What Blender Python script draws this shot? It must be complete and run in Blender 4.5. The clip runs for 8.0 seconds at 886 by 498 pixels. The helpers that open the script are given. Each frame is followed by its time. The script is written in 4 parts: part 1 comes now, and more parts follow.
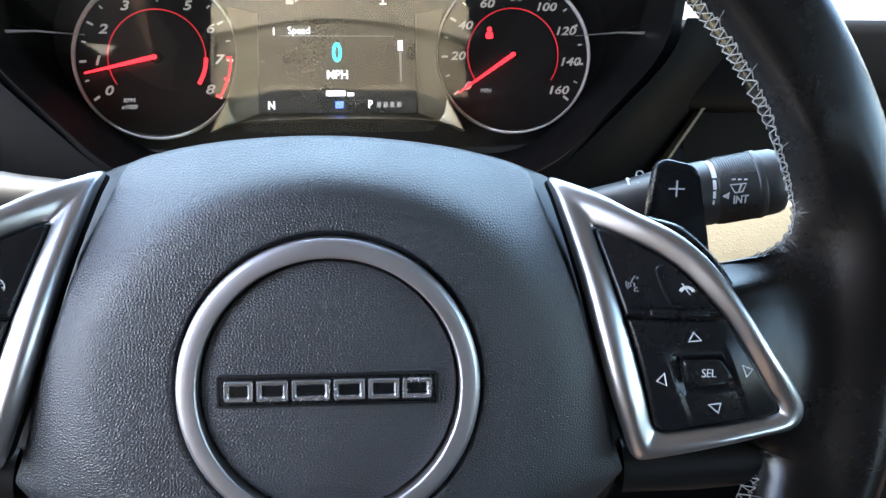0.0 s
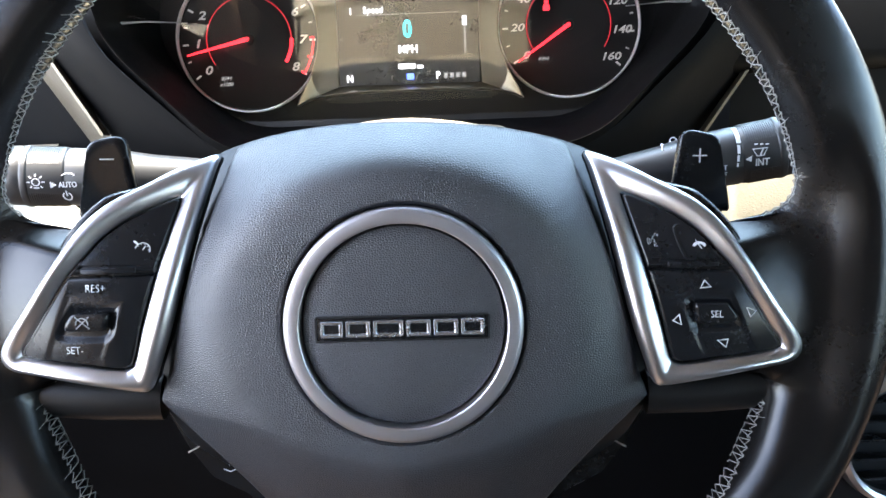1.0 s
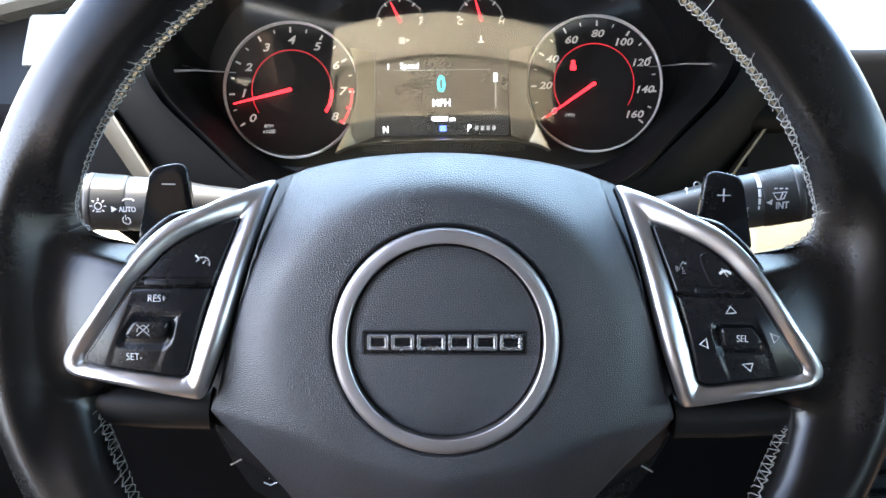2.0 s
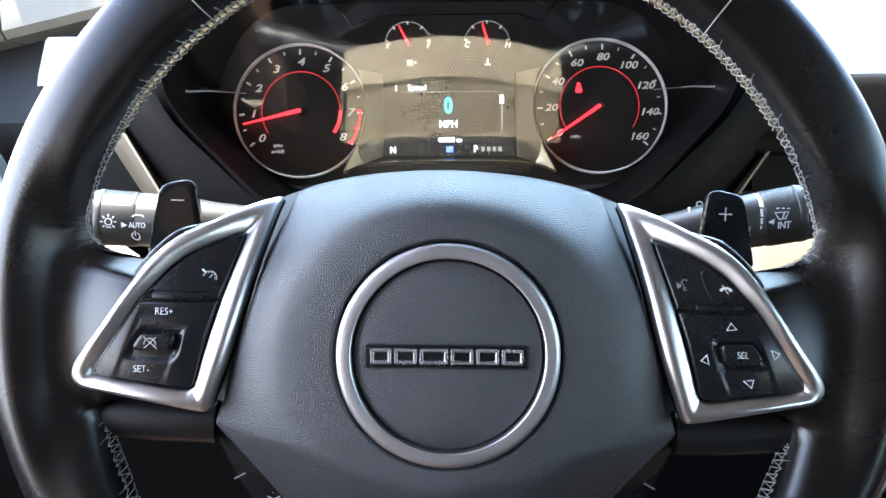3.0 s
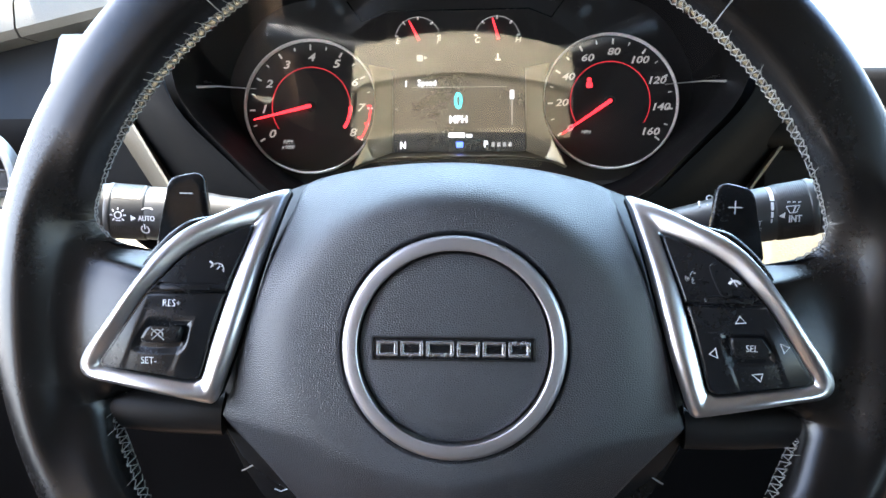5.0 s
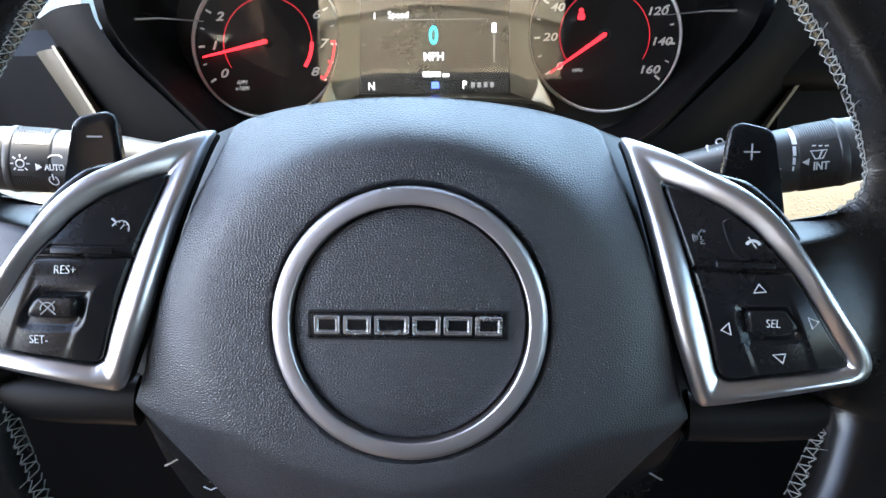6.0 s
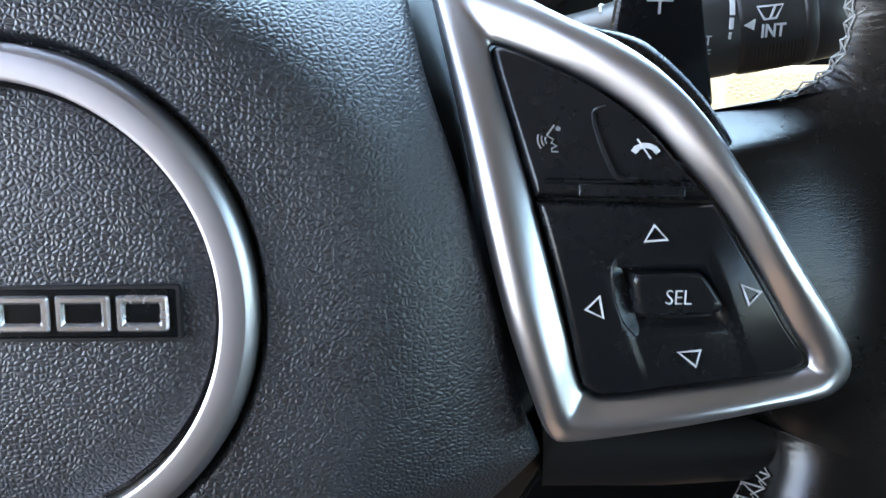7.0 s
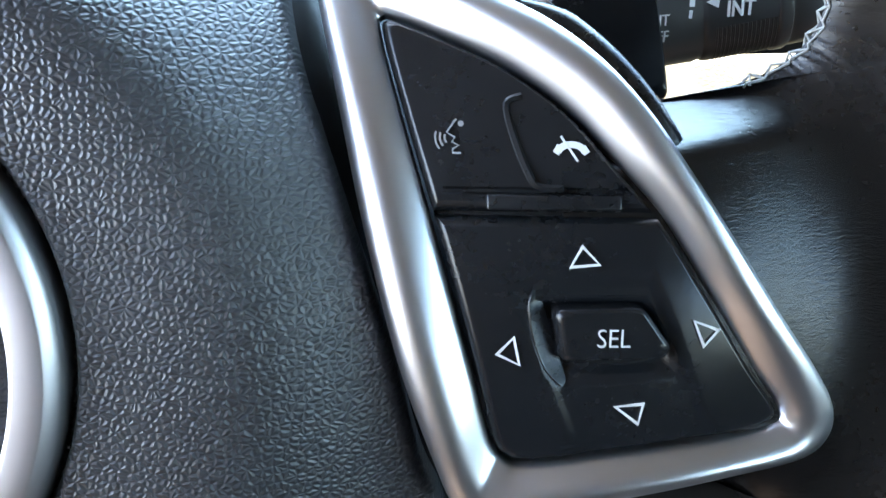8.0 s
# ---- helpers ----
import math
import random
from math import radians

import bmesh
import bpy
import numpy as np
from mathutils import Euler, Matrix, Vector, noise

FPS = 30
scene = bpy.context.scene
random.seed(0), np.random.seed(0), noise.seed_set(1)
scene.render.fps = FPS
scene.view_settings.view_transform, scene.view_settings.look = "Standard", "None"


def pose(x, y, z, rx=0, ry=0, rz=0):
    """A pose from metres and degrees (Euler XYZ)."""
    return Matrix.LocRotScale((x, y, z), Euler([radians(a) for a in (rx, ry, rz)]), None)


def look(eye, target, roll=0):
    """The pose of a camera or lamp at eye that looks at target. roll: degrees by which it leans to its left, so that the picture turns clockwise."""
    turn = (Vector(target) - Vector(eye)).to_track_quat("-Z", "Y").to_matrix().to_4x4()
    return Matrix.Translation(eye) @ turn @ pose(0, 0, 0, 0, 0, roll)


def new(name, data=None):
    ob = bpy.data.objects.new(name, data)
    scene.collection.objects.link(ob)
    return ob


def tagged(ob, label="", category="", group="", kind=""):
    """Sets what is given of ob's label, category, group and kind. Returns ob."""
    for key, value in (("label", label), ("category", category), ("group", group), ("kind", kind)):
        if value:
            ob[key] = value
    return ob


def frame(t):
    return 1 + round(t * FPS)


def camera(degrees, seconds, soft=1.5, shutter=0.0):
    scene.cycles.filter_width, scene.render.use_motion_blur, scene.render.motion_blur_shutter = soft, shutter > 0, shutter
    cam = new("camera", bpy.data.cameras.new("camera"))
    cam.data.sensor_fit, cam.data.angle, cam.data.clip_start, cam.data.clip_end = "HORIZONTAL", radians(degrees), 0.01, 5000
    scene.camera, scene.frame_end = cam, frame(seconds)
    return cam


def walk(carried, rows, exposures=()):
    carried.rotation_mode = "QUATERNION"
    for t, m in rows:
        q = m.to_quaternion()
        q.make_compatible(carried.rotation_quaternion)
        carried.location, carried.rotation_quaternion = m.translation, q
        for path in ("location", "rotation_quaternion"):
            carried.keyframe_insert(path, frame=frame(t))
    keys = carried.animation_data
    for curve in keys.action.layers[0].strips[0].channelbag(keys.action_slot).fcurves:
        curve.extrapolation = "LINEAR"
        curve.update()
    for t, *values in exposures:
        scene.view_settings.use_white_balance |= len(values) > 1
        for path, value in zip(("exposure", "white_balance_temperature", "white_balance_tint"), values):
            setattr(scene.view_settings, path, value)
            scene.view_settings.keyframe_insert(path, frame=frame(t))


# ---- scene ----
cam = camera(55.60, 8.0)
# The wheel's own frame: x right, y away from the driver, z up in the plane of the wheel, origin at the emblem.
D = pose(0, 0, 0.82, -20, 0, 0)
W = D @ pose(0, 0, 0, 0, 1.6, 0)
PATH = [
    (0, (0.0111, -0.2218, 0.9641), (0.2074, 1.5998, 0.1619), 1.17),
    (0.2, (0.0047, -0.2370, 0.9703), (0.1532, 1.5692, 0.1243), 0.48),
    (0.5, (0.0029, -0.2538, 0.9820), (0.0865, 1.5321, 0.0856), -0.89),
    (0.7, (0.0092, -0.2641, 0.9887), (0.0557, 1.5133, 0.0728), -1.61),
    (1, (0.0164, -0.2753, 0.9954), (0.0229, 1.5027, 0.0795), -2.18),
    (1.2, (0.0096, -0.2843, 0.9980), (0.0123, 1.5025, 0.0995), -2.11),
    (1.5, (0.0027, -0.2949, 0.9937), (0.0063, 1.5160, 0.1447), -1.55),
    (1.7, (0.0019, -0.2998, 0.9885), (0.0029, 1.5311, 0.1837), -1.16),
    (2.8, (0.0045, -0.3095, 0.9835), (-0.0291, 1.5615, 0.2777), -0.56),
    (3, (0.0049, -0.3103, 0.9836), (-0.0278, 1.5629, 0.2835), -0.71),
    (3.5, (0.0053, -0.3100, 0.9810), (-0.0310, 1.5654, 0.2871), -0.75),
    (4, (0.0058, -0.3113, 0.9809), (-0.0391, 1.5620, 0.2816), -0.90),
    (4.2, (0.0073, -0.3110, 0.9804), (-0.0477, 1.5616, 0.2799), -1.08),
    (5.3, (0.0079, -0.3103, 0.9802), (-0.0584, 1.5620, 0.2800), -0.96),
    (5.5, (0.0073, -0.3053, 0.9788), (-0.0558, 1.5634, 0.2688), -0.95),
    (5.8, (0.0135, -0.2754, 0.9679), (-0.0512, 1.5752, 0.2121), -1.19),
    (6, (0.0204, -0.2486, 0.9568), (-0.0353, 1.5829, 0.1552), -1.05),
    (6.2, (0.0291, -0.2242, 0.9465), (-0.0136, 1.5850, 0.0950), -0.74),
    (6.5, (0.0433, -0.1820, 0.9265), (0.0447, 1.5950, 0.0089), 0.02),
    (6.7, (0.0554, -0.1585, 0.9156), (0.0802, 1.6056, -0.0265), 0.14),
    (7, (0.0780, -0.1259, 0.9004), (0.1160, 1.6270, -0.0617), -0.48),
    (7.2, (0.0880, -0.1057, 0.8932), (0.1330, 1.6453, -0.0721), -0.62),
    (7.5, (0.0937, -0.0975, 0.8881), (0.1398, 1.6515, -0.0809), -0.86),
    (8, (0.0957, -0.0939, 0.8878), (0.1675, 1.6541, -0.0813), -0.31),
]
EXPOSURES = [(0, 3.03, 6250, 9), (0.5, 3.20, 6350, 9.5), (1, 3.36, 6450, 10), (1.5, 3.41, 6450, 10), (3, 3.36, 6450, 9.5), (4, 3.36, 6400, 9.5), (5.5, 3.30, 6400, 9.5),
             (6, 3.12, 6300, 9.5), (6.5, 3.14, 6200, 8), (7, 3.27, 6350, 7.5), (7.5, 3.47, 6250, 6), (8, 3.66, 6150, 5.5)]
walk(cam, [(t, look(eye, target, roll)) for t, eye, target, roll in PATH], EXPOSURES)

# ---- light ----
SUN = Vector((-0.30, 0.16, 0.94)).normalized()
world = bpy.data.worlds.new("world")
scene.world = world
world.use_nodes = True
wn = world.node_tree
sky = wn.nodes.new("ShaderNodeTexSky")
sky.sky_type = 'NISHITA'
sky.sun_disc = False
sky.sun_elevation = math.asin(SUN.z)
sky.sun_rotation = math.atan2(SUN.x, SUN.y)
wn.nodes["Background"].inputs["Strength"].default_value = 0.15
wn.links.new(sky.outputs[0], wn.nodes["Background"].inputs["Color"])
sun_data = bpy.data.lights.new("sun", 'SUN')
sun_data.energy, sun_data.angle, sun_data.color = 4.0, radians(0.5), (1.0, 0.93, 0.82)
sun = new("sun", sun_data)
sun.matrix_world = look(SUN * 5, (0, 0, 0))


def window_light(name, m, wide, high, watts, colour):
    """Skylight that comes in through a window opening."""
    lamp = bpy.data.lights.new(name, 'AREA')
    lamp.shape, lamp.size, lamp.size_y, lamp.energy, lamp.color = 'RECTANGLE', wide, high, watts, colour
    ob = new(name, lamp)
    ob.matrix_world = m
    return ob


window_light("driver_window_light", look((-0.50, -0.06, 0.97), (1.0, -0.10, 0.93)), 0.80, 0.44, 1.10, (0.90, 0.91, 1.0))
window_light("passenger_window_light", look((1.20, -0.25, 1.06), (0.0, -0.15, 0.88)), 1.10, 0.40, 0.32, (0.64, 1.0, 0.96))
window_light("windscreen_light", look((0.03, 0.56, 1.12), (0.02, -0.10, 0.72)), 0.95, 0.62, 2.1, (0.57, 0.83, 1.0))


# ---- materials ----
def node(nt, kind, **values):
    n = nt.nodes.new(kind)
    for key, value in values.items():
        n.inputs[key.replace("_", " ")].default_value = value
    return n


def surface(name, colour, rough=0.5, metal=0.0, spread=0.15, patch=30.0, bump=None, coat=0.0, glow=None, rough_spread=0.08, shine=0.5):
    """A principled surface with blotches at two scales; bump: (kind, scale per metre, depth in metres) rows."""
    m = bpy.data.materials.new(name)
    m.use_nodes = True
    nt = m.node_tree
    p = nt.nodes["Principled BSDF"]
    p.inputs["Metallic"].default_value = metal
    p.inputs["Coat Weight"].default_value = coat
    p.inputs["Specular IOR Level"].default_value = shine
    p.inputs["Coat Roughness"].default_value = 0.15
    co = nt.nodes.new("ShaderNodeTexCoord")
    big = node(nt, "ShaderNodeTexNoise", Scale=patch, Detail=4.0)
    fine = node(nt, "ShaderNodeTexNoise", Scale=patch * 22, Detail=3.0)
    nt.links.new(co.outputs["Object"], big.inputs["Vector"])
    nt.links.new(co.outputs["Object"], fine.inputs["Vector"])
    both = nt.nodes.new("ShaderNodeMath")
    both.operation = 'MULTIPLY_ADD'
    both.inputs[1].default_value = 0.4
    nt.links.new(fine.outputs[0], both.inputs[0])
    nt.links.new(big.outputs[0], both.inputs[2])
    shade = nt.nodes.new("ShaderNodeMapRange")
    shade.inputs["From Min"].default_value, shade.inputs["From Max"].default_value = 0.45, 0.95
    shade.inputs["To Min"].default_value, shade.inputs["To Max"].default_value = 1 - spread, 1 + spread
    nt.links.new(both.outputs[0], shade.inputs["Value"])
    mul = nt.nodes.new("ShaderNodeVectorMath")
    mul.operation = 'SCALE'
    mul.inputs[0].default_value = colour
    nt.links.new(shade.outputs[0], mul.inputs["Scale"])
    nt.links.new(mul.outputs[0], p.inputs["Base Color"])
    rr = nt.nodes.new("ShaderNodeMapRange")
    rr.inputs["From Min"].default_value, rr.inputs["From Max"].default_value = 0.45, 0.95
    rr.inputs["To Min"].default_value, rr.inputs["To Max"].default_value = rough - rough_spread, rough + rough_spread
    nt.links.new(both.outputs[0], rr.inputs["Value"])
    nt.links.new(rr.outputs[0], p.inputs["Roughness"])
    last = None
    for kind, scale, depth in bump or ():
        if kind in ("cells", "pebbles"):
            wob = node(nt, "ShaderNodeTexNoise", Scale=scale * 0.7, Detail=0.0)
            nt.links.new(co.outputs["Object"], wob.inputs["Vector"])
            mix = nt.nodes.new("ShaderNodeVectorMath")
            mix.operation = 'MULTIPLY_ADD'
            mix.inputs[1].default_value = ((0.45 if kind == "pebbles" else 0.7) / scale,) * 3
            nt.links.new(wob.outputs["Color"], mix.inputs[0])
            nt.links.new(co.outputs["Object"], mix.inputs[2])
            split, flat = nt.nodes.new("ShaderNodeSeparateXYZ"), nt.nodes.new("ShaderNodeCombineXYZ")
            nt.links.new(mix.outputs[0], split.inputs[0])
            nt.links.new(split.outputs["X"], flat.inputs["X"])
            nt.links.new(split.outputs["Z"], flat.inputs["Y"])
            nt.links.new(split.outputs["Y"], flat.inputs["Z"])
            squash = nt.nodes.new("ShaderNodeMapping")
            squash.inputs["Scale"].default_value = (0.92, 1.06, 1.0) if kind == "pebbles" else (0.85, 1.15, 1.0)
            nt.links.new(flat.outputs[0], squash.inputs["Vector"])
            tex = nt.nodes.new("ShaderNodeTexVoronoi")
            tex.feature = 'DISTANCE_TO_EDGE'
            tex.voronoi_dimensions = '2D' if kind == "pebbles" else '3D'
            tex.inputs["Scale"].default_value = scale
            nt.links.new(squash.outputs[0], tex.inputs["Vector"])
            top = nt.nodes.new("ShaderNodeMapRange")
            top.interpolation_type = 'SMOOTHSTEP'
            top.inputs["From Max"].default_value = 0.46 if kind == "pebbles" else 0.42
            nt.links.new(tex.outputs["Distance"], top.inputs["Value"])
            out = top.outputs[0]
        else:
            tex = node(nt, "ShaderNodeTexNoise", Scale=scale, Detail=4.0, Distortion=1.5 if kind == "folds" else 0.0)
            if kind in ("folds", "streaks"):
                stretch = nt.nodes.new("ShaderNodeMapping")
                stretch.inputs["Scale"].default_value = (1.0, 1.0, 3.5) if kind == "folds" else (0.35, 1.3, 1.0)
                nt.links.new(co.outputs["Object"], stretch.inputs["Vector"])
                nt.links.new(stretch.outputs[0], tex.inputs["Vector"])
            else:
                nt.links.new(co.outputs["Object"], tex.inputs["Vector"])
            out = tex.outputs[0]
        b = nt.nodes.new("ShaderNodeBump")
        b.inputs["Strength"].default_value = 1.0
        b.inputs["Distance"].default_value = depth
        nt.links.new(out, b.inputs["Height"])
        if last:
            nt.links.new(last.outputs[0], b.inputs["Normal"])
        last = b
    if last:
        nt.links.new(last.outputs[0], p.inputs["Normal"])
    if glow:
        p.inputs["Emission Color"].default_value = (*glow[:3], 1)
        p.inputs["Emission Strength"].default_value = glow[3]
    return m


PAD = surface("grained_soft_plastic", (0.0195, 0.0212, 0.0258), 0.47, shine=0.80, bump=[("pebbles", 980, 0.00014), ("folds", 260, 0.00003)], spread=0.18)
LEATHER = surface("smooth_black_leather", (0.005, 0.0047, 0.0047), 0.26, shine=0.46, bump=[("folds", 420, 0.00006), ("grain", 1500, 0.00002)], spread=0.3, rough_spread=0.025)
SILVER = surface("satin_silver", (0.64, 0.64, 0.655), 0.33, 1.0, spread=0.012, rough_spread=0.008)
RINGSILVER = surface("brushed_silver", (0.52, 0.507, 0.525), 0.42, 1.0, spread=0.03, rough_spread=0.03)
CHROME = surface("bright_chrome", (0.60, 0.60, 0.62), 0.26, 0.85, spread=0.05, rough_spread=0.04)
BUTTON = surface("satin_black_plastic", (0.0072, 0.0080, 0.0094), 0.25, shine=0.36, spread=0.2, bump=[("grain", 900, 0.000015)])
BLACK = surface("matt_black_plastic", (0.007, 0.007, 0.0075), 0.5, shine=0.35, spread=0.2, bump=[("grain", 1500, 0.00004)])
# SHROUD's pale tan sets the brightness of the band mirrored in the lens.
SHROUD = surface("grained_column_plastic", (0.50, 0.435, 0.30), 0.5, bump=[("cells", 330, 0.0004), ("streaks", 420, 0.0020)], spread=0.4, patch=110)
# Half of SHROUD's colour, for the dimmer middle of that reflection.
BOOT = surface("dimmed_shroud_tan", (0.25, 0.217, 0.148), 0.6, shine=0.2, bump=[("streaks", 420, 0.0004)], spread=0.25, patch=110)
STALK = surface("stalk_plastic", (0.018, 0.018, 0.0185), 0.42, shine=0.8, spread=0.15, bump=[("grain", 1800, 0.00003)])
SPOKEBACK = surface("satin_spoke_plastic", (0.006, 0.006, 0.0063), 0.40, shine=0.4, spread=0.15, bump=[("grain", 1800, 0.00002)])
PRINT = surface("white_print", (0.62, 0.63, 0.64), 0.5, spread=0.08)
FAINT = surface("grey_print", (0.24, 0.245, 0.25), 0.5, spread=0.08)
LIT = surface("backlit_white_print", (0.62, 0.62, 0.62), 0.5, spread=0.1, glow=(1, 0.98, 0.95, 0.025))
SCREENLIT = surface("screen_white", (0.05, 0.05, 0.05), 0.4, spread=0.05, glow=(0.95, 0.97, 1, 0.45))
CYAN = surface("screen_cyan", (0.01, 0.05, 0.05), 0.4, spread=0.05, glow=(0.02, 0.55, 0.62, 0.8))
BLUE = surface("screen_blue", (0.01, 0.02, 0.1), 0.4, spread=0.05, glow=(0.08, 0.14, 0.8, 0.6))
DIM = surface("screen_grey", (0.03, 0.03, 0.03), 0.4, spread=0.05, glow=(0.5, 0.5, 0.5, 0.12))
RED = surface("lit_red", (0.6, 0.02, 0.02), 0.4, spread=0.05, glow=(0.9, 0.02, 0.03, 0.55))
REDLINE = surface("red_print", (0.55, 0.03, 0.04), 0.4, spread=0.1, glow=(0.7, 0.03, 0.05, 0.12))
SURROUND = surface("satin_bronze_trim", (0.20, 0.172, 0.122), 0.36, 0.7, spread=0.06, rough_spread=0.04)
RINGPAINT = surface("bright_silver_paint", (0.80, 0.80, 0.81), 0.35, 0.0, spread=0.05)
FACE = surface("gauge_black", (0.008, 0.008, 0.009), 0.5, spread=0.2, bump=[("grain", 1200, 0.00002)])
SCREEN = surface("display_black", (0.012, 0.012, 0.013), 0.3, spread=0.1, glow=(0.95, 0.95, 0.9, 0.0025))
THREAD = surface("grey_thread", (0.25, 0.25, 0.24), 0.8, spread=0.25, patch=200)
# SHADE is LEDGE's plastic in a darker tone, with the shade put into its colour.
SHADE = surface("shaded_tan_plastic", (0.075, 0.063, 0.044), 0.5, bump=[("cells", 500, 0.0001)], spread=0.15)
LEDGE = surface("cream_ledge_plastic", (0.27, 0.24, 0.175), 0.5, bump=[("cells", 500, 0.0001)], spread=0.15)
# CAP is a brighter trim tone that carries the sun on the dash end.
CAP = surface("sunlit_end_trim", (0.27, 0.262, 0.245), 0.5, bump=[("cells", 500, 0.0001)], spread=0.1)
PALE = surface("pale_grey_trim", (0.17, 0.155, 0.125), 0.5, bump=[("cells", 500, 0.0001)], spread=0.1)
BINNACLE = surface("binnacle_black", (0.0024, 0.0024, 0.0026), 0.6, shine=0.08, spread=0.2, bump=[("grain", 1500, 0.00004)])
LINING = surface("warm_cabin_lining", (0.085, 0.064, 0.048), 0.9, bump=[("grain", 700, 0.0006)], spread=0.15)
TANTRIM = surface("unseen_warm_trim", (0.30, 0.19, 0.115), 0.7, bump=[("grain", 700, 0.0004)], spread=0.15)
CARPET = surface("brown_carpet", (0.050, 0.032, 0.022), 0.95, bump=[("grain", 900, 0.001)], spread=0.3)


def puckered(m):
    """Fine wrinkles across the seam, fading away from it; the mesh holds the way along the seam and from it."""
    nt = m.node_tree
    p = nt.nodes["Principled BSDF"]
    along, away = nt.nodes.new("ShaderNodeAttribute"), nt.nodes.new("ShaderNodeAttribute")
    along.attribute_name, away.attribute_name = "seam_along", "seam_away"
    slow = nt.nodes.new("ShaderNodeMath")
    slow.operation = 'MULTIPLY'
    slow.inputs[1].default_value = 0.16
    nt.links.new(away.outputs["Fac"], slow.inputs[0])
    co = nt.nodes.new("ShaderNodeCombineXYZ")
    nt.links.new(along.outputs["Fac"], co.inputs[0])
    nt.links.new(slow.outputs[0], co.inputs[1])
    tex = node(nt, "ShaderNodeTexNoise", Scale=620.0, Detail=2.5, Distortion=0.4)
    nt.links.new(co.outputs[0], tex.inputs["Vector"])
    fade = nt.nodes.new("ShaderNodeMapRange")
    fade.interpolation_type = 'SMOOTHSTEP'
    fade.inputs["From Min"].default_value, fade.inputs["From Max"].default_value = 0.002, 0.0165
    fade.inputs["To Min"].default_value, fade.inputs["To Max"].default_value = 1.0, 0.0
    nt.links.new(away.outputs["Fac"], fade.inputs["Value"])
    height = nt.nodes.new("ShaderNodeMath")
    height.operation = 'MULTIPLY'
    nt.links.new(tex.outputs[0], height.inputs[0])
    nt.links.new(fade.outputs[0], height.inputs[1])
    b = nt.nodes.new("ShaderNodeBump")
    b.inputs["Strength"].default_value = 1.0
    b.inputs["Distance"].default_value = 0.00034
    nt.links.new(height.outputs[0], b.inputs["Height"])
    nt.links.new(p.inputs["Normal"].links[0].from_socket, b.inputs["Normal"])
    nt.links.new(b.outputs[0], p.inputs["Normal"])


puckered(LEATHER)


def glass_material():
    m = bpy.data.materials.new("clear_lens")
    m.use_nodes = True
    nt = m.node_tree
    nt.nodes.clear()
    out = nt.nodes.new("ShaderNodeOutputMaterial")
    mix = nt.nodes.new("ShaderNodeMixShader")
    clear = nt.nodes.new("ShaderNodeBsdfTransparent")
    gloss = nt.nodes.new("ShaderNodeBsdfGlossy")
    gloss.inputs["Roughness"].default_value = 0.05
    fr = nt.nodes.new("ShaderNodeFresnel")
    fr.inputs["IOR"].default_value = 1.86
    nt.links.new(fr.outputs[0], mix.inputs[0])
    nt.links.new(clear.outputs[0], mix.inputs[1])
    nt.links.new(gloss.outputs[0], mix.inputs[2])
    nt.links.new(mix.outputs[0], out.inputs[0])
    return m


GLASS = glass_material()


# ---- mesh helpers ----
def part(name, bm, material, parent=None, label="", smooth=True):
    me = bpy.data.meshes.new(name)
    bmesh.ops.recalc_face_normals(bm, faces=bm.faces)
    for f in bm.faces:
        f.smooth = smooth
    bm.to_mesh(me)
    bm.free()
    me.materials.append(material)
    ob = new(name, me)
    ob.parent = parent
    if smooth:
        me.set_sharp_from_angle(angle=radians(38))
    if label:
        ob["label"] = label
    return ob


def thing(name, m, label, category, group="", kind=""):
    ob = new(name)
    ob.matrix_world = m
    ob.empty_display_size = 0.02
    return tagged(ob, label, category, group, kind)


def single(name, bm, material, m, label, category, group="", kind="", smooth=True):
    ob = part(name, bm, material, None, "", smooth)
    ob.matrix_world = m
    return tagged(ob, label, category, group, kind)


def spline(points, n=8, closed=True):
    """A Catmull-Rom curve through the points."""
    pts = [Vector(p) for p in points]
    out, k = [], len(pts)
    for i in range(k if closed else k - 1):
        if closed:
            a, b, c, d = pts[i - 1], pts[i], pts[(i + 1) % k], pts[(i + 2) % k]
        else:
            a, b, c, d = pts[max(i - 1, 0)], pts[i], pts[i + 1], pts[min(i + 2, k - 1)]
        for j in range(n):
            t = j / n
            out.append(0.5 * (2 * b + (c - a) * t + (2 * a - 5 * b + 4 * c - d) * t * t + (3 * b - a - 3 * c + d) * t ** 3))
    if not closed:
        out.append(pts[-1])
    return out


def rounded(points, r, n=5):
    """A polygon (2D) with its corners rounded; a point may carry its own radius as a third number."""
    pts, out = [Vector(p[:2]) for p in points], []
    for i, p in enumerate(pts):
        rad = points[i][2] if len(points[i]) > 2 else r
        a, b = pts[i - 1] - p, pts[(i + 1) % len(pts)] - p
        half = a.angle(b) / 2
        reach = min(rad / max(math.tan(half), 1e-3), 0.45 * min(a.length, b.length))
        s, e = p + a.normalized() * reach, p + b.normalized() * reach
        for j in range(n + 1):
            t = j / n
            out.append(s * (1 - t) ** 2 + p * 2 * t * (1 - t) + e * t * t)
    return out


def clip(poly, keep):
    """The part of a 2D polygon where keep(p) >= 0 (a straight line)."""
    out = []
    for i, p in enumerate(poly):
        q = poly[(i + 1) % len(poly)]
        a, b = keep(p), keep(q)
        if a >= 0:
            out.append(p)
        if a * b < 0:
            out.append(p.lerp(q, a / (a - b)))
    return out


def tidy(poly, least=0.0004):
    out = []
    for p in poly:
        if not out or (p - out[-1]).length > least:
            out.append(p)
    return out


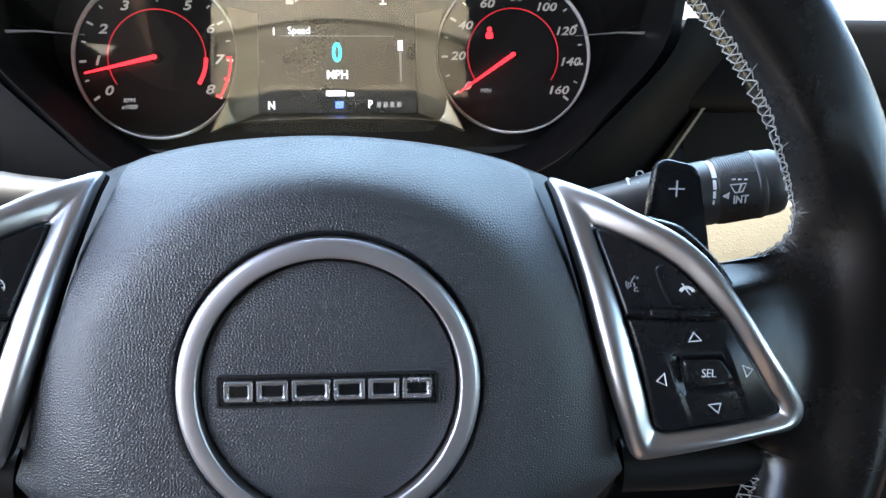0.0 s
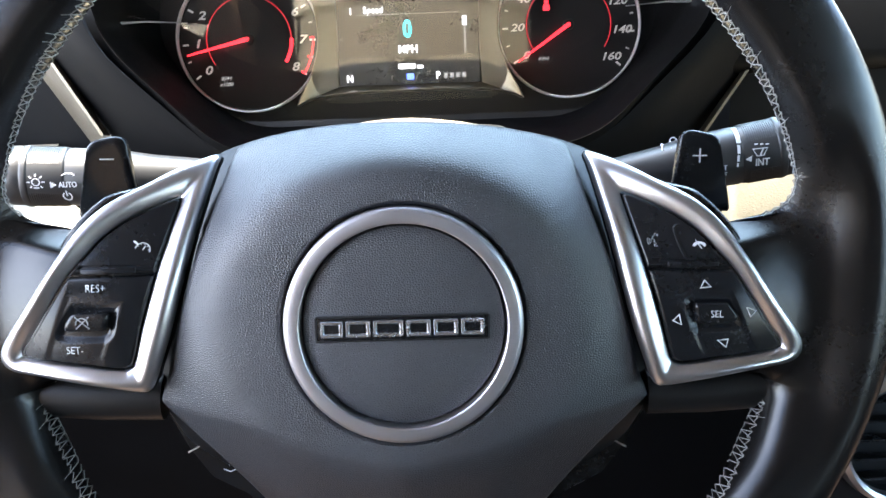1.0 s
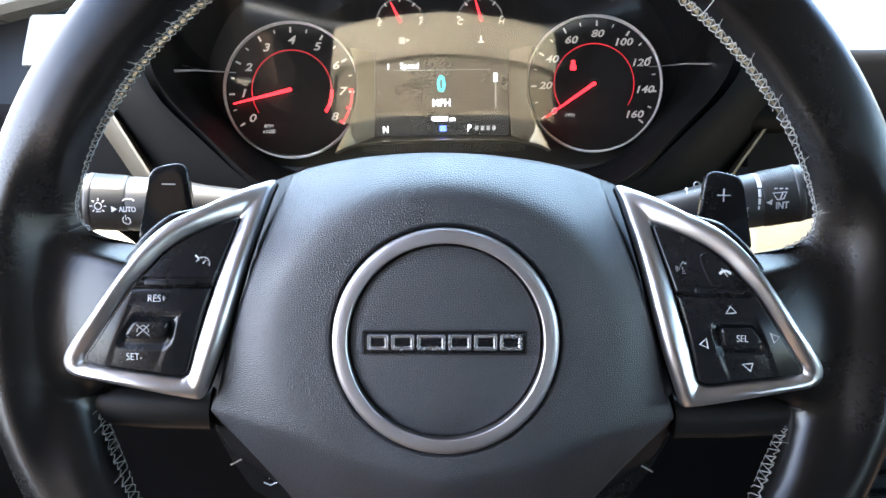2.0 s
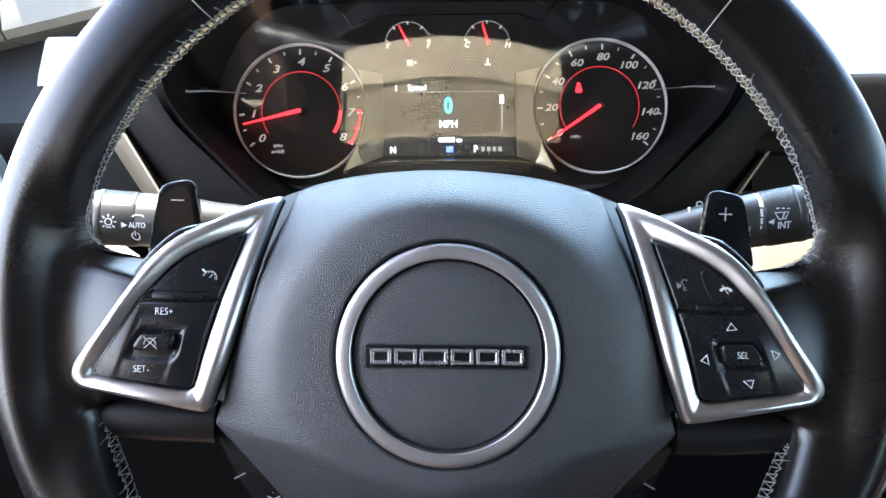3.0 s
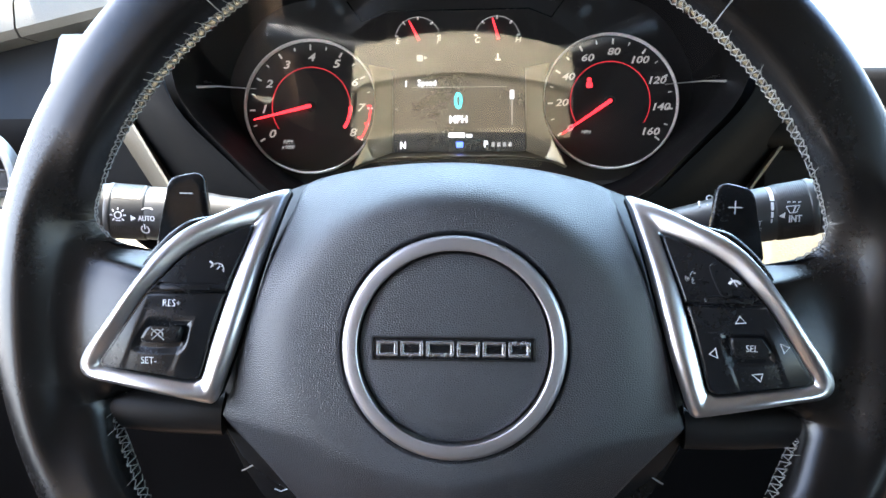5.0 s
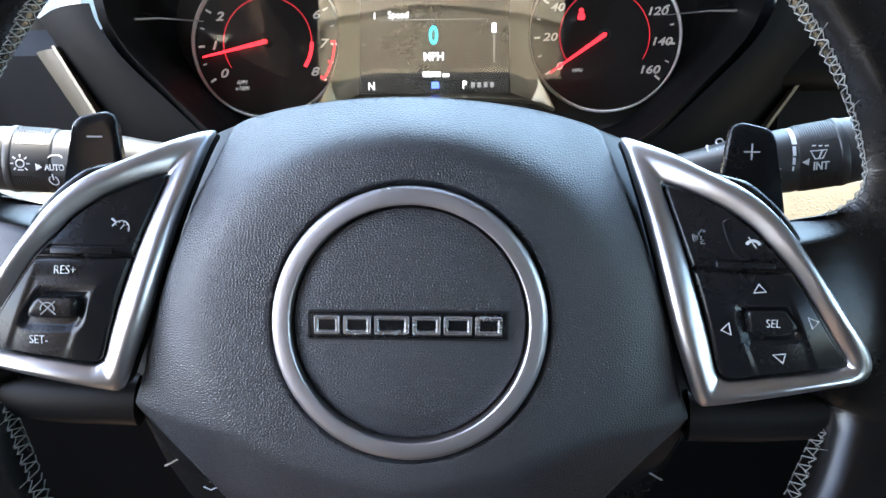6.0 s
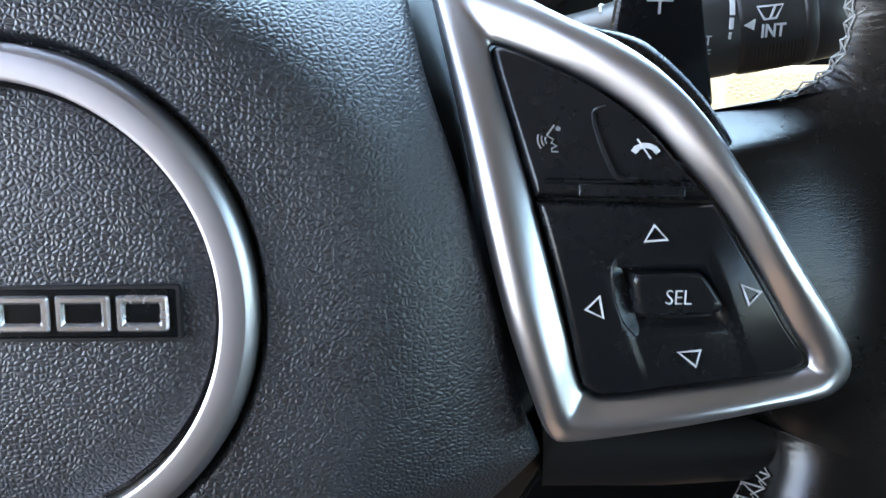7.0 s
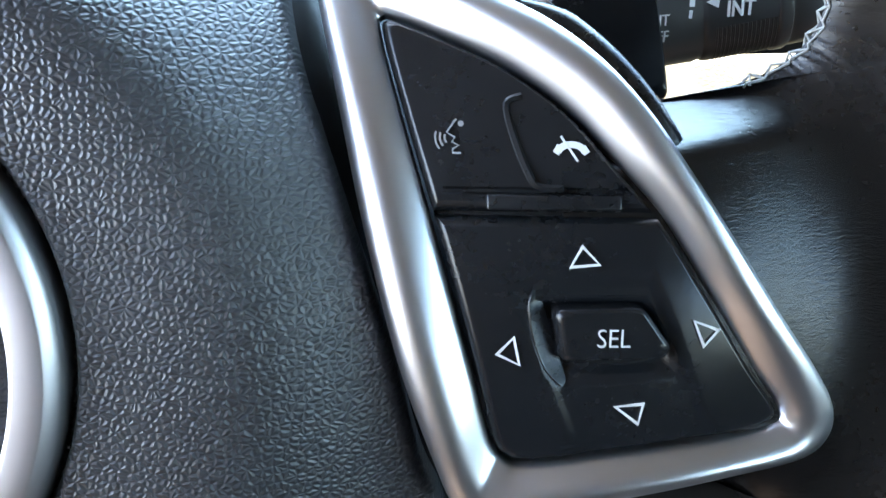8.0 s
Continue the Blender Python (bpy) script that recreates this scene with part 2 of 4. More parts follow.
def cap(outline, depth_at, back, centre=None, rings=10, edge=0.001, bm=None):
    """A front face over a star-shaped outline (x, z), y from depth_at, with a rounded edge and a skirt that goes back."""
    bm = bm or bmesh.new()
    c = Vector(centre) if centre else sum(outline, Vector((0, 0))) / len(outline)
    size = sum((p - c).length for p in outline) / len(outline)
    e = edge / size
    levels = [(1.0, back), (1.0, edge), (1 - 0.3 * e, 0.4 * edge), (1 - e, 0.0)]
    levels += [((1 - e) * (1 - k / rings), 0.0) for k in range(1, rings)]
    loops = []
    for s, off in levels:
        row = []
        for p in outline:
            q = c + (p - c) * s
            row.append(bm.verts.new((q.x, depth_at(q.x, q.y) + off, q.y)))
        loops.append(row)
    mid = bm.verts.new((c.x, depth_at(c.x, c.y), c.y))
    n = len(outline)
    for a, b in zip(loops, loops[1:]):
        for i in range(n):
            bm.faces.new((a[i], a[(i + 1) % n], b[(i + 1) % n], b[i]))
    for i in range(n):
        bm.faces.new((loops[-1][i], loops[-1][(i + 1) % n], mid))
    return bm


def loft(rows, closed=True, ends=False, bm=None):
    """Faces between rows of points."""
    bm = bm or bmesh.new()
    made = [[bm.verts.new(p) for p in row] for row in rows]
    n = len(rows[0])
    for a, b in zip(made, made[1:]):
        for i in range(n if closed else n - 1):
            bm.faces.new((a[i], a[(i + 1) % n], b[(i + 1) % n], b[i]))
    if ends:
        bm.faces.new(made[0])
        bm.faces.new(made[-1][::-1])
    return bm


def tube(path, radius, sides=6, bm=None, closed=False):
    bm = bm or bmesh.new()
    pts = [Vector(p) for p in path]
    rows = []
    for i, p in enumerate(pts):
        if closed:
            along = (pts[(i + 1) % len(pts)] - pts[i - 1]).normalized()
        else:
            along = (pts[min(i + 1, len(pts) - 1)] - pts[max(i - 1, 0)]).normalized()
        side = along.cross(Vector((0.13, 1, 0.21))).normalized()
        up = side.cross(along)
        r = radius[i] if isinstance(radius, (list, tuple)) else radius
        rows.append([p + side * r * math.cos(a) + up * r * math.sin(a) for a in (2 * math.pi * k / sides for k in range(sides))])
    if closed:
        rows.append(rows[0])
        loft(rows, bm=bm)
        bmesh.ops.remove_doubles(bm, verts=bm.verts, dist=1e-7)
        return bm
    return loft(rows, ends=True, bm=bm)


def lathe(profile, m=Matrix(), n=64, bm=None):
    """A body turned round the local y axis: rows of (radius, y)."""
    bm = bm or bmesh.new()
    rows = [[m @ Vector((r * math.cos(a), y, r * math.sin(a))) for a in (2 * math.pi * k / n for k in range(n))] for r, y in profile]
    return loft(rows, bm=bm)


def box(x0, x1, y0, y1, z0, z1, bevel=0.0, bm=None):
    bm = bm or bmesh.new()
    made = bmesh.ops.create_cube(bm, size=1)["verts"]
    for v in made:
        v.co = Vector(((x0 + x1) / 2 + v.co.x * (x1 - x0), (y0 + y1) / 2 + v.co.y * (y1 - y0), (z0 + z1) / 2 + v.co.z * (z1 - z0)))
    if bevel:
        edges = {e for v in made for e in v.link_edges}
        bmesh.ops.bevel(bm, geom=list(edges), offset=bevel, segments=3, affect='EDGES', profile=0.5)
    return bm


def slab(outline, y0, y1, bm=None):
    """A flat plate with the outline (x, z) between two depths."""
    return loft([[(p[0], y0, p[1]) for p in outline], [(p[0], y1, p[1]) for p in outline]], ends=True, bm=bm)


def frame_of(outer, inner, y0, y1, bm=None):
    rows = [[(p[0], y, p[1]) for p in o] for o, y in ((outer, y1), (outer, y0), (inner, y0), (inner, y1), (outer, y1))]
    return loft(rows, bm=bm)


def arc(cx, cz, r, a0, a1, n=24):
    return [Vector((cx + r * math.cos(radians(a0 + (a1 - a0) * k / n)), cz + r * math.sin(radians(a0 + (a1 - a0) * k / n)))) for k in range(n + 1)]


def stroke(path, width, closed=False, bm=None, thick=0.0003, y=0.0):
    """A flat line of some width along a path (x, z), lying at depth y and thick towards the front."""
    bm = bm or bmesh.new()
    pts = [Vector(p) for p in path]
    left, right = [], []
    n = len(pts)
    for i, p in enumerate(pts):
        a = pts[i - 1] if closed or i else pts[0]
        b = pts[(i + 1) % n] if closed else pts[min(i + 1, n - 1)]
        d = (b - a).normalized()
        nrm = Vector((-d.y, d.x)) * width / 2
        left.append(p + nrm)
        right.append(p - nrm)
    rows = [[(l.x, y, l.y), (l.x, y - thick, l.y), (r.x, y - thick, r.y), (r.x, y, r.y)] for l, r in zip(left, right)]
    if closed:
        rows.append(rows[0])
    loft(rows, bm=bm, ends=not closed)
    return bm


def words(body, size, x, z, y=0.0, shear=0.0, align='CENTER', turn=0.0, bold=0.0, thick=0.0002, wide=1.0, bm=None):
    """Lettering as a mesh that faces the driver, its middle at (x, z)."""
    cu = bpy.data.curves.new("words", 'FONT')
    cu.body, cu.size, cu.shear, cu.align_x, cu.align_y = body, size, shear, align, 'CENTER'
    cu.extrude, cu.offset, cu.resolution_u = thick, bold, 3
    ob = new("words", cu)
    me = bpy.data.meshes.new_from_object(ob.evaluated_get(bpy.context.evaluated_depsgraph_get()))
    bpy.data.objects.remove(ob)
    bpy.data.curves.remove(cu)
    me.transform(pose(x, y, z) @ pose(0, 0, 0, 90, 0, 0) @ pose(0, 0, 0, 0, 0, turn) @ Matrix.Diagonal((wide, 1, 1, 1)))
    bm = bm or bmesh.new()
    bm.from_mesh(me)
    bpy.data.meshes.remove(me)
    return bm


def drape(bm, depth_at, lift=0.00015):
    """Lays flat lettering on a curved front."""
    for v in bm.verts:
        v.co.y += depth_at(v.co.x, v.co.z) - lift
    return bm


def mirrored(points):
    return [Vector((-p[0], p[1])) for p in reversed(points)]


def V2(*rows):
    return [Vector(r) for r in rows]


# ---- steering wheel ----
wheel = thing("steering_wheel", W, "black leather steering wheel with silver trim and grey pad", "steering wheel")


def module_y(x, z):
    return 0.005 + 4.8 * ((abs(x) - 0.124) ** 2 + (z - 0.001) ** 2)


def smooth(a, b, v):
    t = min(max((v - a) / (b - a), 0), 1)
    return t * t * (3 - 2 * t)


def positive(v, soft):
    return 0.5 * (v + math.sqrt(v * v + soft * soft))


def pad_y(x, z):
    r = math.sqrt((x / 1.15) ** 2 + z * z)
    up = z / max(math.hypot(x, z), 1e-6)
    k = 0.58 + 1.30 * ((1 + up) / 2) ** 2
    ring_r = math.hypot(x - 0.001, z - 0.0005)
    y = 0.0010 + 0.0040 * smooth(0.0450, 0.0420, ring_r) + k * positive(r - 0.0652, 0.0070)
    side = smooth(0.035, 0.072, abs(x))
    y += 0.36 * side * positive(abs(x) * 0.13 - z - 0.0480, 0.0010) + 0.30 * (1 - side) * positive(abs(x) * 0.25 - z - 0.0590, 0.0015)
    y += 0.0045 * math.exp(-((ring_r - 0.0470) / 0.0009) ** 2)
    return y


half = V2((0, 0.0800), (0.020, 0.0793), (0.042, 0.0772), (0.060, 0.0738), (0.0700, 0.0705), (0.0745, 0.0660), (0.0795, 0.0450), (0.0870, 0.0235), (0.0950, -0.0010),
          (0.1005, -0.0215), (0.1050, -0.0320), (0.1060, -0.0346), (0.1052, -0.0373), (0.0925, -0.0495), (0.0800, -0.0620), (0.0682, -0.0800), (0.0580, -0.1000), (0.0490, -0.1200), (0.035, -0.1330), (0, -0.1370))
half = [Vector((p.x * (0.964 if -0.05 < p.y < 0.068 else 0.985), p.y)) for p in half]
pad_outline = tidy(spline(half + mirrored(half)[1:-1], 7), 0.0006)
part("pad", cap(pad_outline, pad_y, 0.02, (0, 0), 170, 0.0022), PAD, wheel, "grey grained airbag cover")

# Black shell behind pad and spokes.
half = V2((0, 0.078), (0.05, 0.0758), (0.076, 0.0698), (0.088, 0.0640), (0.10, 0.0565), (0.12, 0.044), (0.125, 0.01), (0.120, -0.012), (0.1085, -0.0285), (0.1075, -0.040), (0.099, -0.060), (0.088, -0.077), (0.072, -0.087), (0.055, -0.12), (0, -0.14))
shell = tidy(spline(half + mirrored(half)[1:-1], 4), 0.0006)


def shell_y(x, z):
    return max(pad_y(x, z) + 0.010, module_y(x, z) + 0.006 if abs(x) > 0.075 and z > -0.03 else 0)


part("hub_shell", cap(shell, shell_y, 0.03, (0, 0), 16, 0.002), BLACK, wheel)

# Emblem ring and disc.
ring = lathe([(0.0403, 0.006), (0.0403, -0.0009), (0.0404, -0.0013), (0.0408, -0.0016), (0.0411, -0.00165), (0.0430, -0.00165), (0.0449, -0.00160), (0.0452, -0.0015), (0.0461, -0.0006), (0.0464, -0.0002), (0.0467, 0.0006), (0.0468, 0.008)], pose(0.0010, 0, 0.0003), 160)
part("emblem_ring", ring, RINGSILVER, wheel, "satin silver ring")
disc = lathe([(0.0001, 0.0004), (0.010, 0.0004), (0.020, 0.0006), (0.030, 0.0009), (0.0375, 0.0014), (0.0390, 0.0022), (0.0396, 0.005)], pose(0.0010, 0, 0.0005), 128)
part("emblem_disc", disc, PAD, wheel)
tilt = pose(0, 0, 0, 0, -0.8, 0)
bm = box(-0.0332, 0.0332, -0.0002, 0.003, -0.0044, 0.0044, 0.0004)
plate = part("badge_plate", bm, BUTTON, wheel, "recessed black plate with chrome blocks")
plate.matrix_local = pose(0.0006, 0, 0.0000) @ tilt
x = -0.0318
for width in (0.0088, 0.0096, 0.0118, 0.0096, 0.0096, 0.0092):
    rows = []
    for d, y in ((0.0, 0.0002), (0.0, -0.0004), (0.0004, -0.0010), (0.0011, -0.0010), (0.0016, -0.0003), (0.0016, 0.0002)):
        rows.append([(p.x, y, p.y) for p in rounded([(x + d, -0.0033 + d), (x + width - d, -0.0033 + d), (x + width - d, 0.0033 - d), (x + d, 0.0033 - d)], max(0.0008 - d, 0.0003), 3)])
    part("block", loft(rows), CHROME, plate, "chrome block", False)
    x += width + 0.0010
rim_edge = frame_of(rounded([(-0.0338, -0.0050), (0.0338, -0.0050), (0.0338, 0.0050), (-0.0338, 0.0050)], 0.0008), rounded([(-0.0332, -0.0044), (0.0332, -0.0044), (0.0332, 0.0044), (-0.0332, 0.0044)], 0.0005), -0.0004, 0.003)
part("surround", rim_edge, BLACK, plate)

# Rim and leather spokes, one skin.
RC, R_OUT, R_IN = 0.012, 0.1985, 0.1655


def folded(deg):
    a = deg if deg <= 180 else deg - 360
    return a if abs(a) <= 90 else math.copysign(180 - abs(a), a)


def rim_outside(a):
    """The rim swells above the spokes."""
    return R_OUT + 0.0048 * smooth(-32, 8, a)


def rim_inside(a):
    """The rim is thicker below the spokes."""
    return R_IN - 0.0070 * smooth(-6, -14, a)


def leather_depth(r, a):
    """How far a point lies inside the leather, from its inner edges; a: degrees over the horizontal. Fillets join rim and spokes."""
    rim, spoke = r - rim_inside(a), min(r * math.sin(radians(10.6 - a)), r * math.sin(radians(a + 15.0)))
    k = 0.018 if a > -3 else 0.010
    h = max(k - abs(rim - spoke), 0) / k
    return max(rim, spoke) + h * h * k / 4


def inner_radius(deg):
    a = folded(deg)
    lo, hi = 0.118, rim_inside(a) + 0.002
    if a > 24 or a < -30:
        return rim_inside(a)
    if leather_depth(lo, a) > 0:
        return lo
    for _ in range(30):
        mid = (lo + hi) / 2
        if leather_depth(mid, a) > 0:
            hi = mid
        else:
            lo = mid
    return hi


RI = {}


def bend(t):
    return 1 - math.sqrt(max(1 - min(max(t, 0), 1) ** 2, 0))


def leather_y(r, deg, front_side=True):
    a, th = folded(deg), radians(deg)
    outer, into = bend((r - 0.183) / (rim_outside(a) - 0.183)), min(max(1 - leather_depth(r, a) / (0.0155 - 0.004 * smooth(20, 34, abs(a + 3))), 0), 1)
    slant = smooth(3, 7, a) * smooth(34, 20, a)
    inner = (1 - slant) * bend(into) + slant * positive(into - 0.50, 0.08) / 0.5032
    x, z = abs(r * math.cos(th)), RC + r * math.sin(th)
    front, back = 0.0045 + 0.12 * positive(0.176 - r, 0.012), 0.0325 + 0.006 * smooth(0.174, 0.150, r)
    under = module_y(min(x, 0.17), min(max(z, -0.022), 0.05)) + 0.0032 - front
    front += positive(under, 0.002) * smooth(0.193, 0.152, r) * smooth(26, 8, a) * smooth(-32, -14, a)
    mid = 0.0180 + (0.014 - 0.0050 * slant) * smooth(0.174, 0.150, r) * smooth(30, 16, a) * smooth(-36, -24, a)
    flat = front if front_side else back
    return flat + (mid - flat) * max(outer, inner)


def rim_point(deg, w):
    """w runs over the front from the outer to the inner edge (0 to 1) and back behind (1 to 2)."""
    key = round(deg, 4)
    if key not in RI:
        RI[key] = inner_radius(deg)
    u = w if w <= 1 else 2 - w
    if u < 0.6:
        out = rim_outside(folded(deg))
        r = out - (out - 0.172) * (1 - math.cos(u / 0.6 * math.pi / 2))
    else:
        r = 0.172 - (0.172 - RI[key]) * math.sin((u - 0.6) / 0.4 * math.pi / 2)
    th = radians(deg)
    return Vector((r * math.cos(th), leather_y(r, deg, w <= 1), RC + r * math.sin(th)))


N_W = 64
turns = {round(0.3 * i, 3) for i in range(1200)}
for at in (10.6, 169.4, 195.0, 345.0):
    turns |= {round(at + 0.04 * i, 3) for i in range(-25, 26)}
turns = sorted(turns)
bm = loft([[rim_point(deg, 2 * j / N_W) for j in range(N_W)] for deg in turns + [360.0]])
bmesh.ops.remove_doubles(bm, verts=bm.verts, dist=1e-6)
rim = part("rim", bm, LEATHER, wheel, "smooth worn black leather")


def stitching(angles):
    """Crossed grey thread along the inner edge of the leather."""
    bm = bmesh.new()
    curve = [Vector((inner_radius(a) * math.cos(radians(a)), inner_radius(a) * math.sin(radians(a)))) for a in angles]
    spots, far = [curve[0]], 0.0
    for p, q in zip(curve, curve[1:]):
        gone = (q - p).length
        while far + gone >= 0.0034:
            p = p.lerp(q, (0.0034 - far) / gone)
            gone = (q - p).length
            spots.append(p)
            far = 0.0
        far += gone
    rng = random.Random(len(spots))

    def on(i, depth, front=True):
        p = spots[i]
        along = (spots[min(i + 1, len(spots) - 1)] - spots[max(i - 1, 0)]).normalized()
        inward = Vector((-along.y, along.x))
        if leather_depth((p + inward * 0.004).length, folded(math.degrees(math.atan2(p.y + inward.y * 0.004, p.x + inward.x * 0.004)) % 360)) < 0:
            inward = -inward
        q = p + inward * (depth * rng.uniform(0.8, 1.25)) + along * rng.uniform(-0.0005, 0.0005)
        deg = math.degrees(math.atan2(q.y, q.x)) % 360
        lift = -inward * 0.0004
        return Vector((q.x + lift.x, leather_y(q.length, deg, front), RC + q.y + lift.y))
    behind = [on(i, 0.0009, False) for i in range(len(spots))]
    brow = [on(i, -0.0003) for i in range(len(spots))]
    deep = [on(i, 0.0010) for i in range(len(spots))]
    out = Vector((0, -0.0003, 0))
    for i in range(len(spots) - 2):
        middle = brow[i].lerp(brow[i + 1], 0.5)
        tube([behind[i], middle, deep[i + 1]], 0.00025, 5, bm)
        tube([deep[i], deep[i].lerp(middle, 0.35) + out * 0.7, deep[i + 1]], 0.00022, 5, bm)
        if rng.random() < 0.85:
            tube([behind[i + 1], middle, deep[i].lerp(deep[i + 1], rng.uniform(0.0, 0.3))], 0.00022, 5, bm)
        if rng.random() < 0.12:
            tube([deep[i + 1], deep[i + 1] * 2 - deep[i + 1].lerp(middle, 0.7) + out], 0.00012, 5, bm)
    return bm


upper = [10.7 + 0.05 * k for k in range(60)] + [13.7 + 0.25 * k for k in range(1, 611)] + [166.3 + 0.05 * k for k in range(1, 60)]
lower = [195.1 + 0.05 * k for k in range(120)] + [201.1 + 0.25 * k for k in range(550)] + [338.6 + 0.05 * k for k in range(126)]


def seam_fields(me, lists):
    """Stores, for every point of the leather, the way along the nearest seam and from it."""
    curve = []
    for angles in lists:
        pts = np.array([(inner_radius(a) * math.cos(radians(a)), RC + inner_radius(a) * math.sin(radians(a))) for a in angles])
        s = np.concatenate(([0], np.cumsum(np.hypot(*np.diff(pts, axis=0).T))))
        even = np.arange(0, s[-1], 0.0002)
        curve.append(np.column_stack((np.interp(even, s, pts[:, 0]), np.interp(even, s, pts[:, 1]), even + 3.0 * len(curve))))
    curve = np.vstack(curve)
    co = np.zeros(len(me.vertices) * 3)
    me.vertices.foreach_get("co", co)
    co = co.reshape(-1, 3)
    along, away = np.zeros(len(co)), np.full(len(co), 0.05)
    near = np.nonzero((np.hypot(co[:, 0], co[:, 2] - RC) < 0.192) & (co[:, 1] < 0.033))[0]
    for k in range(0, len(near), 2000):
        pick = near[k:k + 2000]
        d = (co[pick, 0, None] - curve[None, :, 0]) ** 2 + (co[pick, 2, None] - curve[None, :, 1]) ** 2
        best = d.argmin(axis=1)
        along[pick], away[pick] = curve[best, 2], np.sqrt(d[np.arange(len(pick)), best])
    # the wrinkles reach far into the leather beside the spokes and hardly elsewhere
    turn = np.degrees(np.arctan2(co[:, 2] - RC, np.abs(co[:, 0])))
    calm = np.clip(np.maximum((turn - 13) / 9, (-13 - turn) / 8), 0, 1)
    away *= 1 + 1.6 * calm
    away += 0.010 * calm
    for name, values in (("seam_along", along), ("seam_away", away)):
        me.attributes.new(name, 'FLOAT', 'POINT').data.foreach_set("value", values.astype(np.float32))


seam_fields(rim.data, (upper, lower))
for angles in (upper, lower):
    part("stitching", stitching(angles), THREAD, wheel, "grey crossed thread")
# Seams where the pieces of leather meet across the rim.
for deg in (50.2, 129.2):
    path = [rim_point(deg + 1.2 * (0.5 - w), w) + Vector((0, -0.0001, 0)) for w in (0.25 + 0.72 * k / 24 for k in range(25))]
    part("seam", tube(path, 0.00028, 6), THREAD, wheel, "thin seam across the rim")

# Back of the hub.
part("hub_back", lathe([(0.0001, 0.062), (0.060, 0.062), (0.074, 0.055), (0.078, 0.030)], n=48), BLACK, wheel)

# Silver bezels with their buttons.
BEZEL = V2((0.0770, 0.0668), (0.0845, 0.0650), (0.0940, 0.0608), (0.1035, 0.0556), (0.1150, 0.0497), (0.1230, 0.0437), (0.1298, 0.0363), (0.1364, 0.0267), (0.1432, 0.0165), (0.1506, 0.0058), (0.1582, -0.0040),
           (0.1622, -0.0104), (0.1622, -0.0156), (0.1575, -0.0190), (0.1440, -0.0208), (0.1222, -0.0247), (0.1065, -0.0280), (0.1032, -0.0280), (0.1010, -0.0250), (0.0988, -0.0195), (0.0932, -0.0034), (0.0879, 0.0170), (0.0836, 0.0365), (0.0785, 0.0590))
OPENING = V2((0.0905, 0.0497), (0.0937, 0.0490), (0.1046, 0.0442), (0.1115, 0.0404), (0.1192, 0.0345), (0.1259, 0.0271), (0.1325, 0.0194), (0.1395, 0.0085), (0.1473, -0.0036), (0.1523, -0.0103), (0.1514, -0.0130),
             (0.1400, -0.0148), (0.1260, -0.0165), (0.1130, -0.0182), (0.1095, -0.0175), (0.1075, -0.0148), (0.1040, -0.0020), (0.0983, 0.0185), (0.0938, 0.0340), (0.0903, 0.0470))


def bezel(sign):
    o = tidy(spline(BEZEL, 8), 0.0002)
    n = 260

    def even(poly):
        lens = [0.0]
        for k in range(len(poly)):
            lens.append(lens[-1] + (poly[(k + 1) % len(poly)] - poly[k]).length)
        out, k = [], 0
        for j in range(n):
            want = lens[-1] * j / n
            while lens[k + 1] < want:
                k += 1
            out.append(poly[k].lerp(poly[(k + 1) % len(poly)], (want - lens[k]) / (lens[k + 1] - lens[k])))
        return out
    c = Vector((0.116, 0.016))
    outer, dense = even(o), spline(OPENING, 40)
    ways = [(q - c).normalized() for q in dense]
    spots, last = [], 0
    for p in outer:
        d = (p - c).normalized()
        k = max(range(len(dense)), key=lambda k: ways[k].dot(d))
        while k < last - len(dense) / 2:
            k += len(dense)
        while k > last + len(dense) / 2:
            k -= len(dense)
        spots.append(k)
        last = k
    loop = len(dense) if spots[-1] > spots[0] else -len(dense)
    wide, inner = 9, []
    for j in range(n):
        near = [spots[(j + e) % n] + loop * ((j + e) // n) for e in range(-wide, wide + 1)]
        inner.append(dense[round(sum(near) / len(near)) % len(dense)])
    rows = []
    for f, off in ((0.02, 0.0056), (0.0, 0.0050), (0.0, 0.0038), (0.02, 0.0022), (0.06, 0.0009), (0.12, 0.0002), (0.22, -0.0002), (0.36, -0.0003), (0.48, 0.0001), (0.58, 0.0006), (0.68, 0.0013), (0.78, 0.0021), (0.88, 0.0030), (0.95, 0.0038), (0.985, 0.0046), (1.0, 0.0060), (1.0, 0.009)):
        row = []
        for a, b in zip(outer, inner):
            p = a.lerp(b, f)
            row.append((sign * p.x, module_y(p.x, p.y) + off - 0.0005, p.y))
        rows.append(row)
    base = [[(sign * p.x, module_y(p.x, p.y) + off, p.y) for p in (a.lerp(b, 0.06) for a, b in zip(outer, inner))] for off in (0.004, 0.013)]
    return loft(rows), loft(base)


